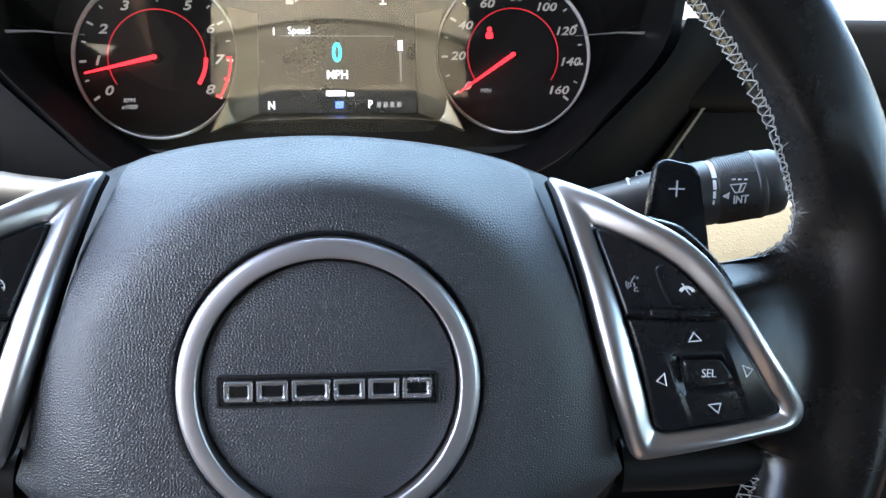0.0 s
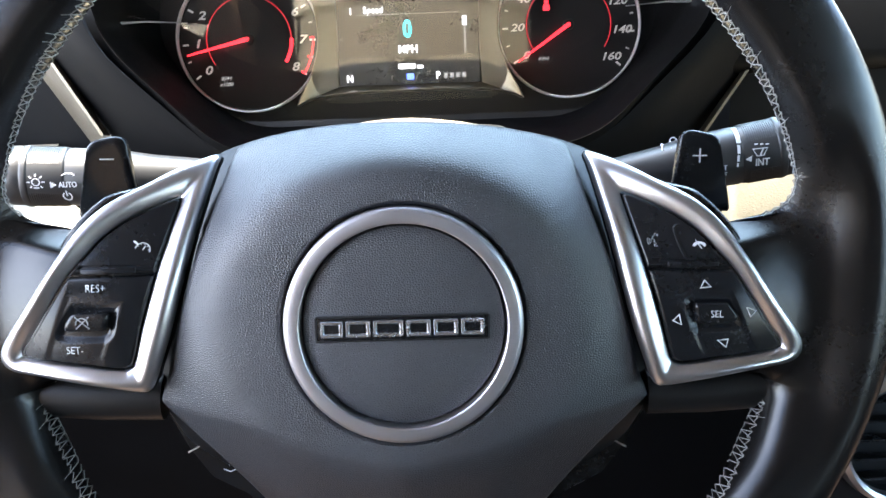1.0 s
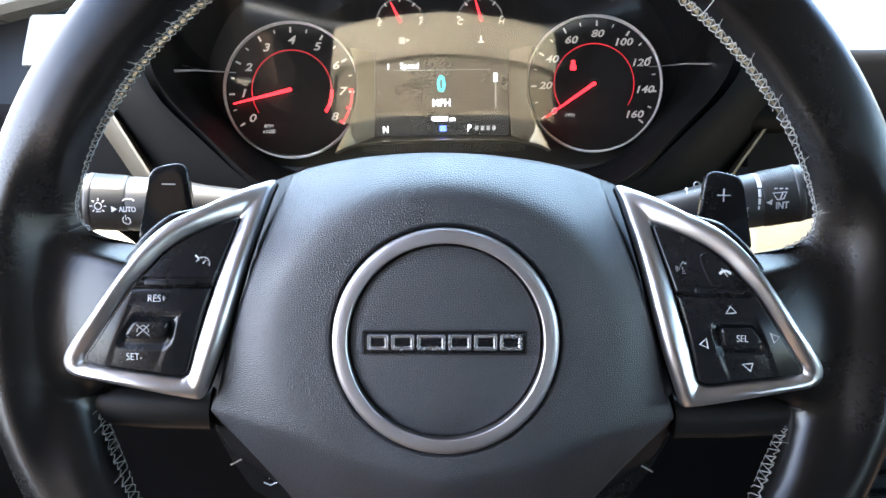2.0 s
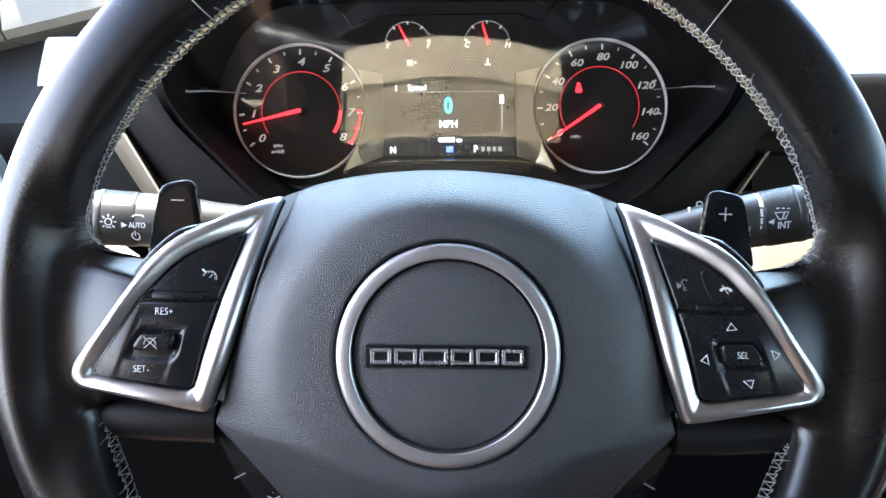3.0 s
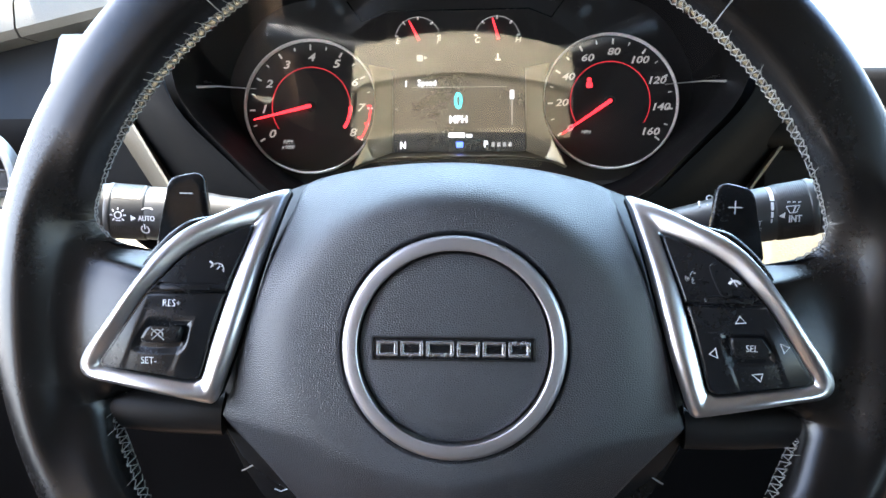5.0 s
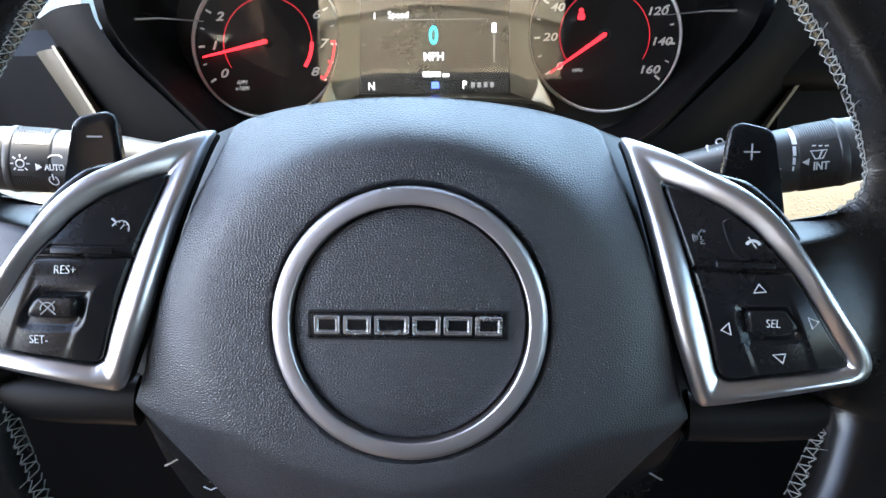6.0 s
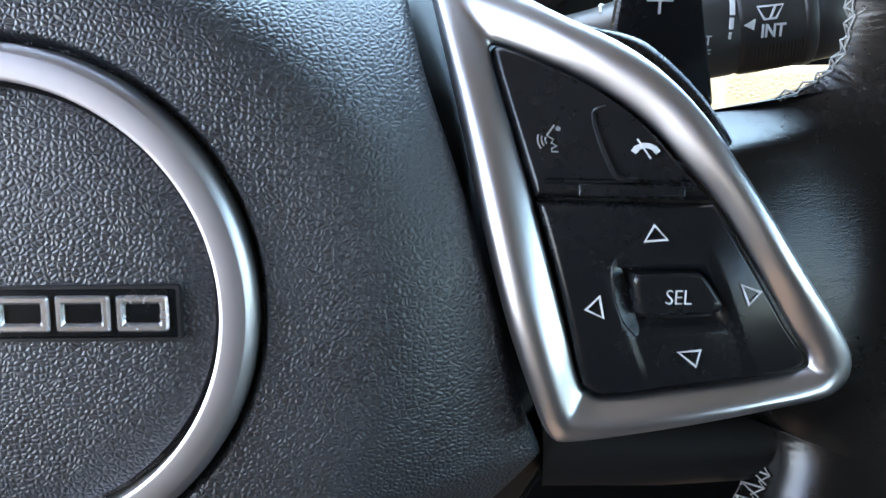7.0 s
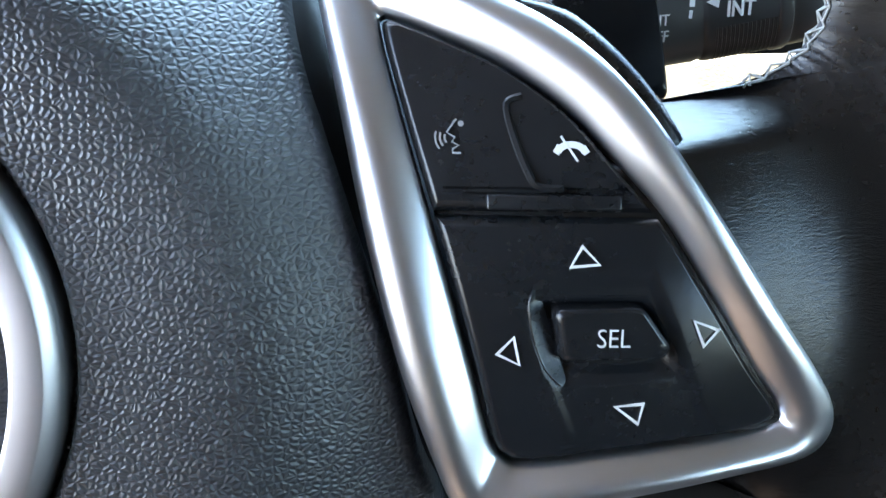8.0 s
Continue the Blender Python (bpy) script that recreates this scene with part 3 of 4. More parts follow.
def lip(sign):
    """The thin leather edge that stands out above the bezel."""
    pts = [p for p in spline(BEZEL, 8) if 0.1040 < p.x < 0.1460 and p.y > 0.010]
    pts.sort(key=lambda p: p.x)
    rows = []
    for i, p in enumerate(pts):
        d = (pts[min(i + 1, len(pts) - 1)] - pts[max(i - 1, 0)]).normalized()
        up = Vector((-d.y, d.x))
        u = i / (len(pts) - 1)
        w = 0.0034 * smooth(0.0, 0.25, u) * (1 - 0.2 * u) + 0.0004
        y = module_y(p.x, p.y) + 0.0045 + 0.004 * smooth(0.5, 1.0, u)
        q = [(-0.004, 0.002), (0.0, 0.0), (0.45 * w, 0.0003), (0.8 * w, 0.0014), (w, 0.0035), (0.9 * w, 0.007), (0.3 * w, 0.012), (-0.004, 0.013)]
        rows.append([(sign * (p.x + up.x * a), y + b, p.y + up.y * a) for a, b in q])
    return loft(rows, ends=True)


def panel_y(x, z):
    return module_y(x, z) + 0.0028


def shrink(poly, d):
    c = sum(poly, Vector((0, 0))) / len(poly)
    return [p - (p - c).normalized() * d for p in poly]


def inside(poly, x, z):
    """How far a point lies inside a polygon (below zero: outside)."""
    p, best, odd = Vector((x, z)), 1.0, False
    for k, a in enumerate(poly):
        b = poly[(k + 1) % len(poly)]
        ab = b - a
        best = min(best, (p - a - ab * min(max((p - a).dot(ab) / ab.length_squared, 0), 1)).length)
        if (a.y > z) != (b.y > z) and x < a.x + ab.x * (z - a.y) / ab.y:
            odd = not odd
    return best if odd else -best


POCKET_R = V2((0.1129, 0.0092), (0.1124, 0.0070), (0.1131, 0.0026), (0.1148, -0.0022), (0.1174, -0.0052), (0.1260, -0.0052), (0.1350, -0.0042), (0.1358, -0.0032), (0.1334, 0.0016), (0.1296, 0.0082), (0.1160, 0.0090))
POCKET_L = [p.copy() for p in spline(V2((-0.1288, 0.0100), (-0.1200, 0.0108), (-0.1132, 0.0106), (-0.1124, 0.0060), (-0.1138, -0.0030), (-0.1180, -0.0062), (-0.1270, -0.0066), (-0.1352, -0.0062), (-0.1374, -0.0035), (-0.1340, 0.0035)), 3)]


def lower_y_right(x, z):
    """The direction pad is dished round its middle key: steep beside it, shallow below."""
    y = panel_y(x, z) - 0.0002
    if 0.108 < x < 0.140 and -0.010 < z < 0.013:
        d = inside(POCKET_R, x, z)
        y += 0.0017 * smooth(-0.0004, 0.0011 + 0.0026 * smooth(0.001, -0.004, z) * smooth(0.115, 0.120, x), d)
    trough = smooth(0.0118, 0.0092, abs(x + 0.42 * z - 0.1247))
    return y + 0.0005 * trough


def lower_y_left(x, z):
    y = panel_y(x, z) - 0.0002
    if -0.142 < x < -0.108 and -0.011 < z < 0.015:
        y += 0.0016 * smooth(-0.0006, 0.0030, inside(POCKET_L, x, z))
    return y + 0.0004 * smooth(0.0126, 0.0096, abs(x - 0.395 * z + 0.1258))


def upper_y(x, z):
    """A slot along the lower edge takes the ledge."""
    a, b = (0.1046, 0.1268) if x > 0 else (-0.1272, -0.1042)
    return panel_y(x, z) + 0.0012 * smooth(a - 0.0003, a, x) * smooth(b + 0.0003, b, x) * smooth(0.0241, 0.0238, z)


opening = tidy(spline(OPENING, 8), 0.00025)
SPLIT = 0.0200
for sign in (1, -1):
    side = "right" if sign > 0 else "left"
    face, base = bezel(sign)
    part("bezel", face, SILVER, wheel, "satin silver spoke bezel")
    part("bezel_base", base, BINNACLE, wheel)
    part("leather_lip", lip(sign), LEATHER, wheel)
    poly = shrink(opening, 0.0007)
    turn = (lambda q: q) if sign > 0 else (lambda q: [Vector((-p.x, p.y)) for p in reversed(q)])
    upper = turn(tidy(clip(poly, lambda p: p.y - SPLIT - 0.0004)))
    lower = turn(tidy(clip(poly, lambda p: SPLIT - 0.0003 - p.y)))
    part("backing", cap(turn(poly), lambda x, z: panel_y(x, z) + 0.0035, 0.008, rings=4), BLACK, wheel)
    up = part("upper_button", cap(upper, upper_y, 0.004, rings=90, edge=0.0013), BUTTON, wheel, "satin black rocker button")
    low = part("lower_button", cap(lower, lower_y_right if sign > 0 else lower_y_left, 0.004, rings=120, edge=0.0010), BUTTON, wheel, "satin black button panel")
    # the ledge under the upper button
    x0, x1 = (0.1061, 0.1259) if sign > 0 else (-0.1262, -0.1052)
    part("ledge", drape(box(x0, x1, -0.0004, 0.002, 0.0208, 0.0231, 0.0004), panel_y, 0), BUTTON, up)
    if sign > 0:
        key = rounded([(0.1170, -0.0011), (0.1326, -0.0007, 0.0020), (0.1334, 0.0010, 0.0016), (0.1288, 0.0073, 0.0024), (0.1156, 0.0069)], 0.0016)
        ky = lambda x, z: 0.0061 + 0.06 * (0.0026 - z)
        k = part("select_key", cap(key, ky, 0.005, rings=6, edge=0.0011), BUTTON, low)
        part("lettering", drape(words("SEL", 0.0041, 0.1245, 0.0025, wide=0.85, bold=-0.00006), ky, 0.0002), PRINT, k, "white print", False)
        # the sloped wall of the pocket beside the key, a smooth crescent
        outer = spline([(0.1130, 0.0094), (0.1124, 0.0070), (0.1131, 0.0026), (0.1148, -0.0022), (0.1176, -0.0054)], 6, False)
        rows = []
        for f, down in ((-0.16, 0.0006), (-0.08, -0.0001), (0.0, -0.0002), (0.10, 0.0), (1.0, 0.0011)):
            row = []
            for k, p in enumerate(outer):
                u = k / (len(outer) - 1)
                q = p + Vector((0.94, 0.30)) * (0.0031 * f * math.sin(math.pi * u) ** 0.7 * (0.7 + 0.5 * u))
                row.append((q.x, panel_y(q.x, q.y) + down * math.sin(math.pi * u) ** 0.5, q.y))
            rows.append(row)
        part("pocket_wall", loft(rows, closed=False), BUTTON, low)
        for tri in (((0.1184, 0.0127), (0.1226, 0.0131), (0.1201, 0.0157)), ((0.1257, -0.0085), (0.1300, -0.0081), (0.1294, -0.0114)), ((0.1078, -0.0004), (0.1102, 0.0022), (0.1111, -0.0019)), ((0.1370, 0.0047), (0.1409, 0.0032), (0.1387, 0.0008))):
            t = [Vector(p) for p in tri]
            bm = bmesh.new()
            stroke(t, 0.00062, True, bm)
            part("arrow", drape(bm, lower_y_right), PRINT, low, "white print", False)
        # voice and telephone marks
        bm = bmesh.new()
        for r in (0.0012, 0.0019, 0.0026):
            stroke(arc(0.1018, 0.0311, r, 160, 222, 6), 0.00028, False, bm)
        stroke(V2((0.1023, 0.0338), (0.1009, 0.0318), (0.1021, 0.0311), (0.1017, 0.0304), (0.1027, 0.0299), (0.1018, 0.0294), (0.1018, 0.0288), (0.1030, 0.0288)), 0.0003, False, bm)
        slab(arc(0.1030, 0.0331, 0.00045, 0, 330, 8), -0.0003, 0, bm)
        bmesh.ops.translate(bm, vec=(-0.0006, 0, 0.0002), verts=bm.verts)
        part("voice_mark", drape(bm, panel_y), FAINT, up, "grey print", False)
        bm = bmesh.new()
        stroke([Vector((0.1186 + 0.0020 * math.cos(radians(a)), 0.0284 + 0.0013 * math.sin(radians(a)))) for a in range(5, 180, 14)], 0.0010, False, bm)
        stroke(V2((0.1163, 0.0284), (0.1170, 0.0294)), 0.0010, False, bm)
        stroke(V2((0.1209, 0.0284), (0.1202, 0.0294)), 0.0010, False, bm)
        stroke(V2((0.1171, 0.0309), (0.1195, 0.0273)), 0.0003, False, bm, 0.0004)
        bmesh.ops.translate(bm, vec=(-0.0001, 0, 0.0007), verts=bm.verts)
        part("telephone_mark", drape(bm, panel_y), PRINT, up, "white print", False)
        bm = tube([Vector((a, panel_y(a, b) + 0.0001, b)) for a, b in spline([(0.1114, 0.0374), (0.1092, 0.0362), (0.1102, 0.0313), (0.1125, 0.0256), (0.1138, 0.0242), (0.1173, 0.0240)], 5, False)], 0.0006, 6)
        part("ridge", bm, BUTTON, up)
    else:
        key = rounded([(-0.1350, -0.0018), (-0.1164, -0.0016), (-0.1150, 0.0062, 0.0022), (-0.1300, 0.0058, 0.004)], 0.0030)
        ky = lambda x, z: 0.0060 + 38.0 * (z - 0.0030) ** 2 + 4.0 * (x + 0.1252) ** 2
        k = part("cancel_key", cap(key, ky, 0.005, rings=10, edge=0.0013), BUTTON, low)
        bm = bmesh.new()
        stroke(arc(-0.1254, 0.0017, 0.0024, -10, 190, 14), 0.0004, False, bm)
        stroke(V2((-0.1281, 0.0046), (-0.1226, -0.0002)), 0.0004, False, bm)
        stroke(V2((-0.1227, 0.0046), (-0.1279, -0.0002)), 0.0004, False, bm)
        part("cancel_mark", drape(bm, ky, 0.0003), FAINT, k, "grey print", False)
        part("lettering", drape(words("RES+", 0.0044, -0.1207, 0.0152, wide=0.85, bold=-0.00007), lower_y_left), PRINT, low, "white print", False)
        part("lettering", drape(words("SET-", 0.0044, -0.1300, -0.0096, wide=0.85, bold=-0.00007), lower_y_left), PRINT, low, "white print", False)
        bm = bmesh.new()
        stroke(arc(-0.1033, 0.0298, 0.0028, -20, 165, 14), 0.00028, False, bm)
        for a in (0, 35, 70, 105, 140):
            stroke([Vector((-0.1033 + r * math.cos(radians(a)), 0.0298 + r * math.sin(radians(a)))) for r in (0.0020, 0.0027)], 0.0002, False, bm)
        stroke(V2((-0.1033, 0.0298), (-0.1022, 0.0313)), 0.0003, False, bm)
        stroke(V2((-0.1066, 0.0334), (-0.1052, 0.0322)), 0.0007, False, bm)
        bmesh.ops.translate(bm, vec=(0.0005, 0, 0.0001), verts=bm.verts)
        part("cruise_mark", drape(bm, panel_y), PRINT, up, "white print", False)

# Shift paddles behind the spokes.
PADDLE = [(0.1205, 0.0400), (0.1490, 0.0380), (0.1478, 0.0450), (0.1424, 0.0728, 0.0075), (0.1250, 0.0764, 0.0060)]
for sign in (1, -1):
    poly = rounded(PADDLE, 0.002)
    if sign < 0:
        poly = [Vector((-p.x, p.y)) for p in reversed(poly)]
    flat = lambda x, z: 0.0625 + 0.08 * (0.06 - z)
    p = part("shift_paddle", cap(poly, flat, 0.004, rings=5, edge=0.0012), BUTTON, wheel, "satin black shift paddle")
    bm = bmesh.new()
    zm = 0.0638 if sign > 0 else 0.0651
    stroke(V2((sign * 0.1335 - 0.0032, zm), (sign * 0.1335 + 0.0032, zm)), 0.0006, False, bm)
    if sign > 0:
        stroke(V2((sign * 0.1335, 0.0606), (sign * 0.1335, 0.0670)), 0.0006, False, bm, 0.00031)
    part("mark", drape(bm, flat, 0.0001), PRINT, p, "white print", False)

# Switch panels on the back of the lower spoke.
for sign in (1, -1):
    poly = rounded([(sign * a, b) for a, b in ((0.086, -0.034), (0.1165, -0.0365), (0.1085, -0.0460), (0.0985, -0.0640), (0.0880, -0.0780), (0.0720, -0.0860), (0.0640, -0.0930), (0.05, -0.08))], 0.004)
    if sign < 0:
        poly = poly[::-1]
    flat = lambda x, z: 0.046 + 0.05 * (z + 0.06)
    p = part("rear_switch", cap(poly, flat, 0.012, rings=5, edge=0.0015), BUTTON, wheel, "black rear spoke switch")
    # A silver line paints the bright highlight along the switch's seam.
    part("seam", drape(stroke(V2((sign * 0.0985, -0.0659), (sign * 0.096, -0.0646), (sign * 0.0876, -0.0597)), 0.0007), flat, 0.0004), SILVER, p, "", False)
    if sign < 0:
        part("lettering", drape(words("FAV", 0.0042, -0.0775, -0.0710, wide=0.9, bold=-0.00007), flat, 0.0002), PRINT, p, "white print", False)
        part("mark", drape(stroke(V2((-0.0828, -0.0738), (-0.0798, -0.0750), (-0.0766, -0.0736)), 0.0005), flat, 0.0002), PRINT, p, "white print", False)
    if sign < 0:
        part("lettering", drape(words("FAV", 0.0040, -0.0965, -0.0496, wide=0.9, bold=-0.00007), flat, 0.0002), PRINT, p, "white print", False)
        part("mark", drape(stroke(V2((-0.0984, -0.0526), (-0.0972, -0.0512), (-0.0945, -0.0500)), 0.0006), flat, 0.0002), PRINT, p, "white print", False)
    bm = tube([(sign * 0.104, 0.036, -0.0365), (sign * 0.130, 0.034, -0.0355), (sign * 0.160, 0.032, -0.0330)], [0.0105, 0.0105, 0.0100], 24)
    part("spoke_back", bm, SPOKEBACK, wheel, "satin black back of the spoke")

# ---- stalks on the column ----
def stalk(sign):
    a = Vector((sign * 0.045, 0.122, 0.040 if sign > 0 else 0.052))
    b = Vector((sign * 0.196, 0.0985, 0.0690 if sign > 0 else 0.0570))
    axis = (b - a).normalized()
    length = (b - a).length
    side = axis.cross(Vector((0, 1, 0))).normalized()
    front = axis.cross(side)
    m = Matrix((side, axis, front)).transposed().to_4x4()
    m.translation = a

    def near(x, z, radius):
        """Depth of the front of the stalk over (x, z)."""
        s = (x - a.x) / axis.x
        c = a + axis * s
        d = (z - c.z) / max(side.cross(axis).length, 1e-6)
        return c.y - math.sqrt(max(radius ** 2 - d * d, 1e-8))
    name = "wiper_stalk" if sign > 0 else "light_stalk"
    words_ = "black column stalk for the wipers with white markings" if sign > 0 else "black column stalk for the lights with white markings"
    ob = thing(name, W, words_, "column stalk")
    part("shaft", lathe([(0.0001, 0), (0.0085, 0), (0.0095, 0.05), (0.0118, 0.085), (0.0140, 0.102), (0.0144, 0.122), (0.0141, 0.123), (0.0141, 0.13)], m, 48), STALK, ob)
    k0 = 0.1245
    part("knob", lathe([(0.0138, k0 - 0.001), (0.0145, k0 - 0.0002), (0.0147, k0 + 0.0006), (0.0147, k0 + 0.0164), (0.0151, k0 + 0.0168), (0.0152, k0 + 0.0174), (0.0152, k0 + 0.0190), (0.0150, k0 + 0.0196), (0.0145, k0 + 0.0199), (0.0144, k0 + 0.0204), (0.0146, k0 + 0.0208), (0.0144, k0 + 0.0262), (0.0136, k0 + 0.0284), (0.0118, k0 + 0.0297), (0.0001, k0 + 0.0300)], m, 64), STALK, ob)
    facing = 1 if (m @ Vector((0, k0, 0.01))).y < (m @ Vector((0, k0, 0))).y else -1
    over = 1 if (m @ Vector((0.01, k0, 0))).z > (m @ Vector((0, k0, 0))).z else -1
    for first, last in ((26, 96), (-32, -84)):
        ribs = bmesh.new()
        for i in range(15):
            e = k0 + 0.0022 + 0.00098 * i
            ring_path = [m @ Vector((over * 0.0147 * math.sin(radians(b)), e, facing * 0.0147 * math.cos(radians(b)))) for b in (first + (last - first) * k / 10 for k in range(11))]
            tube(ring_path, 0.00032, 5, ribs)
        part("grip_ribs", ribs, STALK, ob)
    f = lambda x, z: near(x, z, 0.0149)
    g = lambda x, z: near(x, z, 0.0143)
    if sign > 0:
        bm = words("INT", 0.0049, 0.1720, 0.0598, turn=5, wide=0.8, bold=0.0001)
        part("lettering", drape(bm, f), PRINT, ob, "white print", False)
        bm = stroke(V2((0.1672, 0.0661), (0.1738, 0.0668), (0.1722, 0.0632), (0.1692, 0.0628)), 0.0006, True)
        stroke(V2((0.1707, 0.0632), (0.1718, 0.0664)), 0.0006, False, bm)
        for x in (0.1680, 0.1705, 0.1730):
            stroke(V2((x, 0.0684), (x + 0.0014, 0.0686)), 0.0006, False, bm)
        part("wiper_mark", drape(bm, f), PRINT, ob, "white print", False)
        part("pointer", drape(slab(V2((0.1640, 0.0612), (0.1668, 0.0600), (0.1670, 0.0630)), -0.0002, 0.0001), f, 0.0001), PRINT, ob, "white print", False)
        bm = bmesh.new()
        for z0, z1, w0, w1 in ((0.0766, 0.0690, 0.0021, 0.0018), (0.0681, 0.0640, 0.0014, 0.0012), (0.0632, 0.0602, 0.0013, 0.0009), (0.0594, 0.0576, 0.0008, 0.0006)):
            mid = 0.1612 - 0.03 * (0.0766 - (z0 + z1) / 2)
            bar = [Vector((mid, z0)).lerp(Vector((mid, z1)), k / 5) for k in range(6)]
            stroke(bar, (w0 + w1) / 2, False, bm)
        part("speed_bar", drape(bm, f, 0.0001), PRINT, ob, "white print", False)
        part("lettering", drape(words("INT\nOFF", 0.0036, 0.1538, 0.0552, turn=4, wide=0.8), g, 0.0006), PRINT, ob, "white print", False)
        bm = stroke(V2((0.1282, 0.0690), (0.1310, 0.0668), (0.1332, 0.0694), (0.1320, 0.0658), (0.1356, 0.0683)), 0.0006)
        stroke(V2((0.1270, 0.0658), (0.1280, 0.0686)), 0.0005, False, bm)
        stroke(arc(0.1340, 0.0706, 0.0016, 0, 330, 10), 0.0006, False, bm)
        part("spray_mark", drape(bm, lambda x, z: near(x, z, 0.0128), 0.0002), PRINT, ob, "white print", False)
    else:
        bm = stroke(arc(-0.1777, 0.0542, 0.0017, 0, 345, 16), 0.0005, True)
        for k in range(8):
            if k != 6:
                aa = radians(45 * k)
                stroke([Vector((-0.1777 + r * math.cos(aa), 0.0542 + r * math.sin(aa))) for r in (0.0027, 0.0040)], 0.0006, False, bm)
        stroke(V2((-0.1789, 0.0514), (-0.1765, 0.0514)), 0.0006, False, bm)
        part("lamp_mark", drape(bm, f), PRINT, ob, "white print", False)
        part("pointer", drape(slab(V2((-0.1714, 0.0512), (-0.1714, 0.0542), (-0.1686, 0.0527)), -0.0002, 0.0001), f, 0.0001), PRINT, ob, "white print", False)
        part("lettering", drape(words("AUTO", 0.0038, -0.1636, 0.0526, wide=0.78, bold=0.00008), g, 0.0006), PRINT, ob, "white print", False)
        bm = stroke(arc(-0.1650, 0.0470, 0.0019, 120, 420, 16), 0.0005)
        stroke(V2((-0.1650, 0.0472), (-0.1650, 0.0498)), 0.0005, False, bm)
        part("power_mark", drape(bm, g, 0.0006), PRINT, ob, "white print", False)
        bm = stroke(V2((-0.1660, 0.0572), (-0.1644, 0.0582), (-0.1616, 0.0582), (-0.1602, 0.0572)), 0.0005)
        part("headlamp_mark", drape(bm, g, 0.0006), PRINT, ob, "white print", False)
    return ob


stalk(1)
stalk(-1)

# ---- steering column shroud ----
column = thing("steering_column", W, "grained plastic steering column shroud in the sun", "steering column")


def shroud_row(y, half_w, top, n=28):
    row = []
    for k in range(n + 1):
        u = -1 + 2 * k / n
        x = half_w * u
        z = top - 0.022 * abs(u) ** 1.7 - 0.055 * smooth(0.94, 1.0, abs(u))
        row.append((x, y, z))
    return row


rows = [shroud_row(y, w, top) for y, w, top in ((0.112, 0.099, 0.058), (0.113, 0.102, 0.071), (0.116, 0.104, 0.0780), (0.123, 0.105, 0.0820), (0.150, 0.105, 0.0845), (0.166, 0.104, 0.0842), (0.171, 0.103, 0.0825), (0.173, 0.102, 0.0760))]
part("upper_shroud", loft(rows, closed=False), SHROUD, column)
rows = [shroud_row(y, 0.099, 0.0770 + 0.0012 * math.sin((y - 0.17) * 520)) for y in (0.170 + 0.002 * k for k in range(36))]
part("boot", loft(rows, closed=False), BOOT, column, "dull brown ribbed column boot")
rows = [[(0.075 * math.cos(a), y, -0.02 + 0.060 * math.sin(a)) for a in (2 * math.pi * k / 32 for k in range(32))] for y in (0.075, 0.12, 0.30)]
part("lower_shroud", loft(rows, ends=True), BLACK, column)

# ---- instrument cluster ----
cluster = thing("instrument_cluster", D, "dark instrument cluster with two round dials and a lit display", "instrument cluster")
FY = 0.2930
# The dials and the display are laid out on a drawing grid of this step.
K = 0.000431


def gx(px):
    return (px - 797) * K


def gz(py):
    return 0.1490 + (192 - py) * K


def hull(w_top, w_mid, w_low, top, mid, low, r):
    return rounded([(-w_top, top), (-w_mid, mid), (-w_low, low), (w_low, low), (w_mid, mid), (w_top, top)], r, 8)


front = hull(0.160, 0.214, 0.118, 0.256, 0.160, 0.066, 0.075)
mid_o = hull(0.156, 0.202, 0.120, 0.244, 0.156, 0.078, 0.070)
back = hull(0.148, 0.187, 0.124, 0.230, 0.152, 0.086, 0.065)
# The unseen hood lip is drawn towards the driver, more at the sides, to block sun.
rows = [[(p.x, y - ((0.30 + 0.12 * smooth(0.10, 0.15, abs(p.x))) * max(p.y - 0.165, 0) if y < 0.24 else 0), p.y) for p in o] for o, y in ((hull(0.170, 0.226, 0.122, 0.265, 0.160, 0.058, 0.080), 0.30), (hull(0.167, 0.222, 0.120, 0.262, 0.160, 0.061, 0.080), 0.236), (front, 0.232), (front, 0.236), (mid_o, 0.262), (mid_o, 0.266), (back, 0.296))]
part("binnacle", loft(rows), BINNACLE, cluster, "matt black binnacle")
part("panel", slab(hull(0.162, 0.212, 0.132, 0.246, 0.154, 0.072, 0.070), 0.2955, 0.302), FACE, cluster)


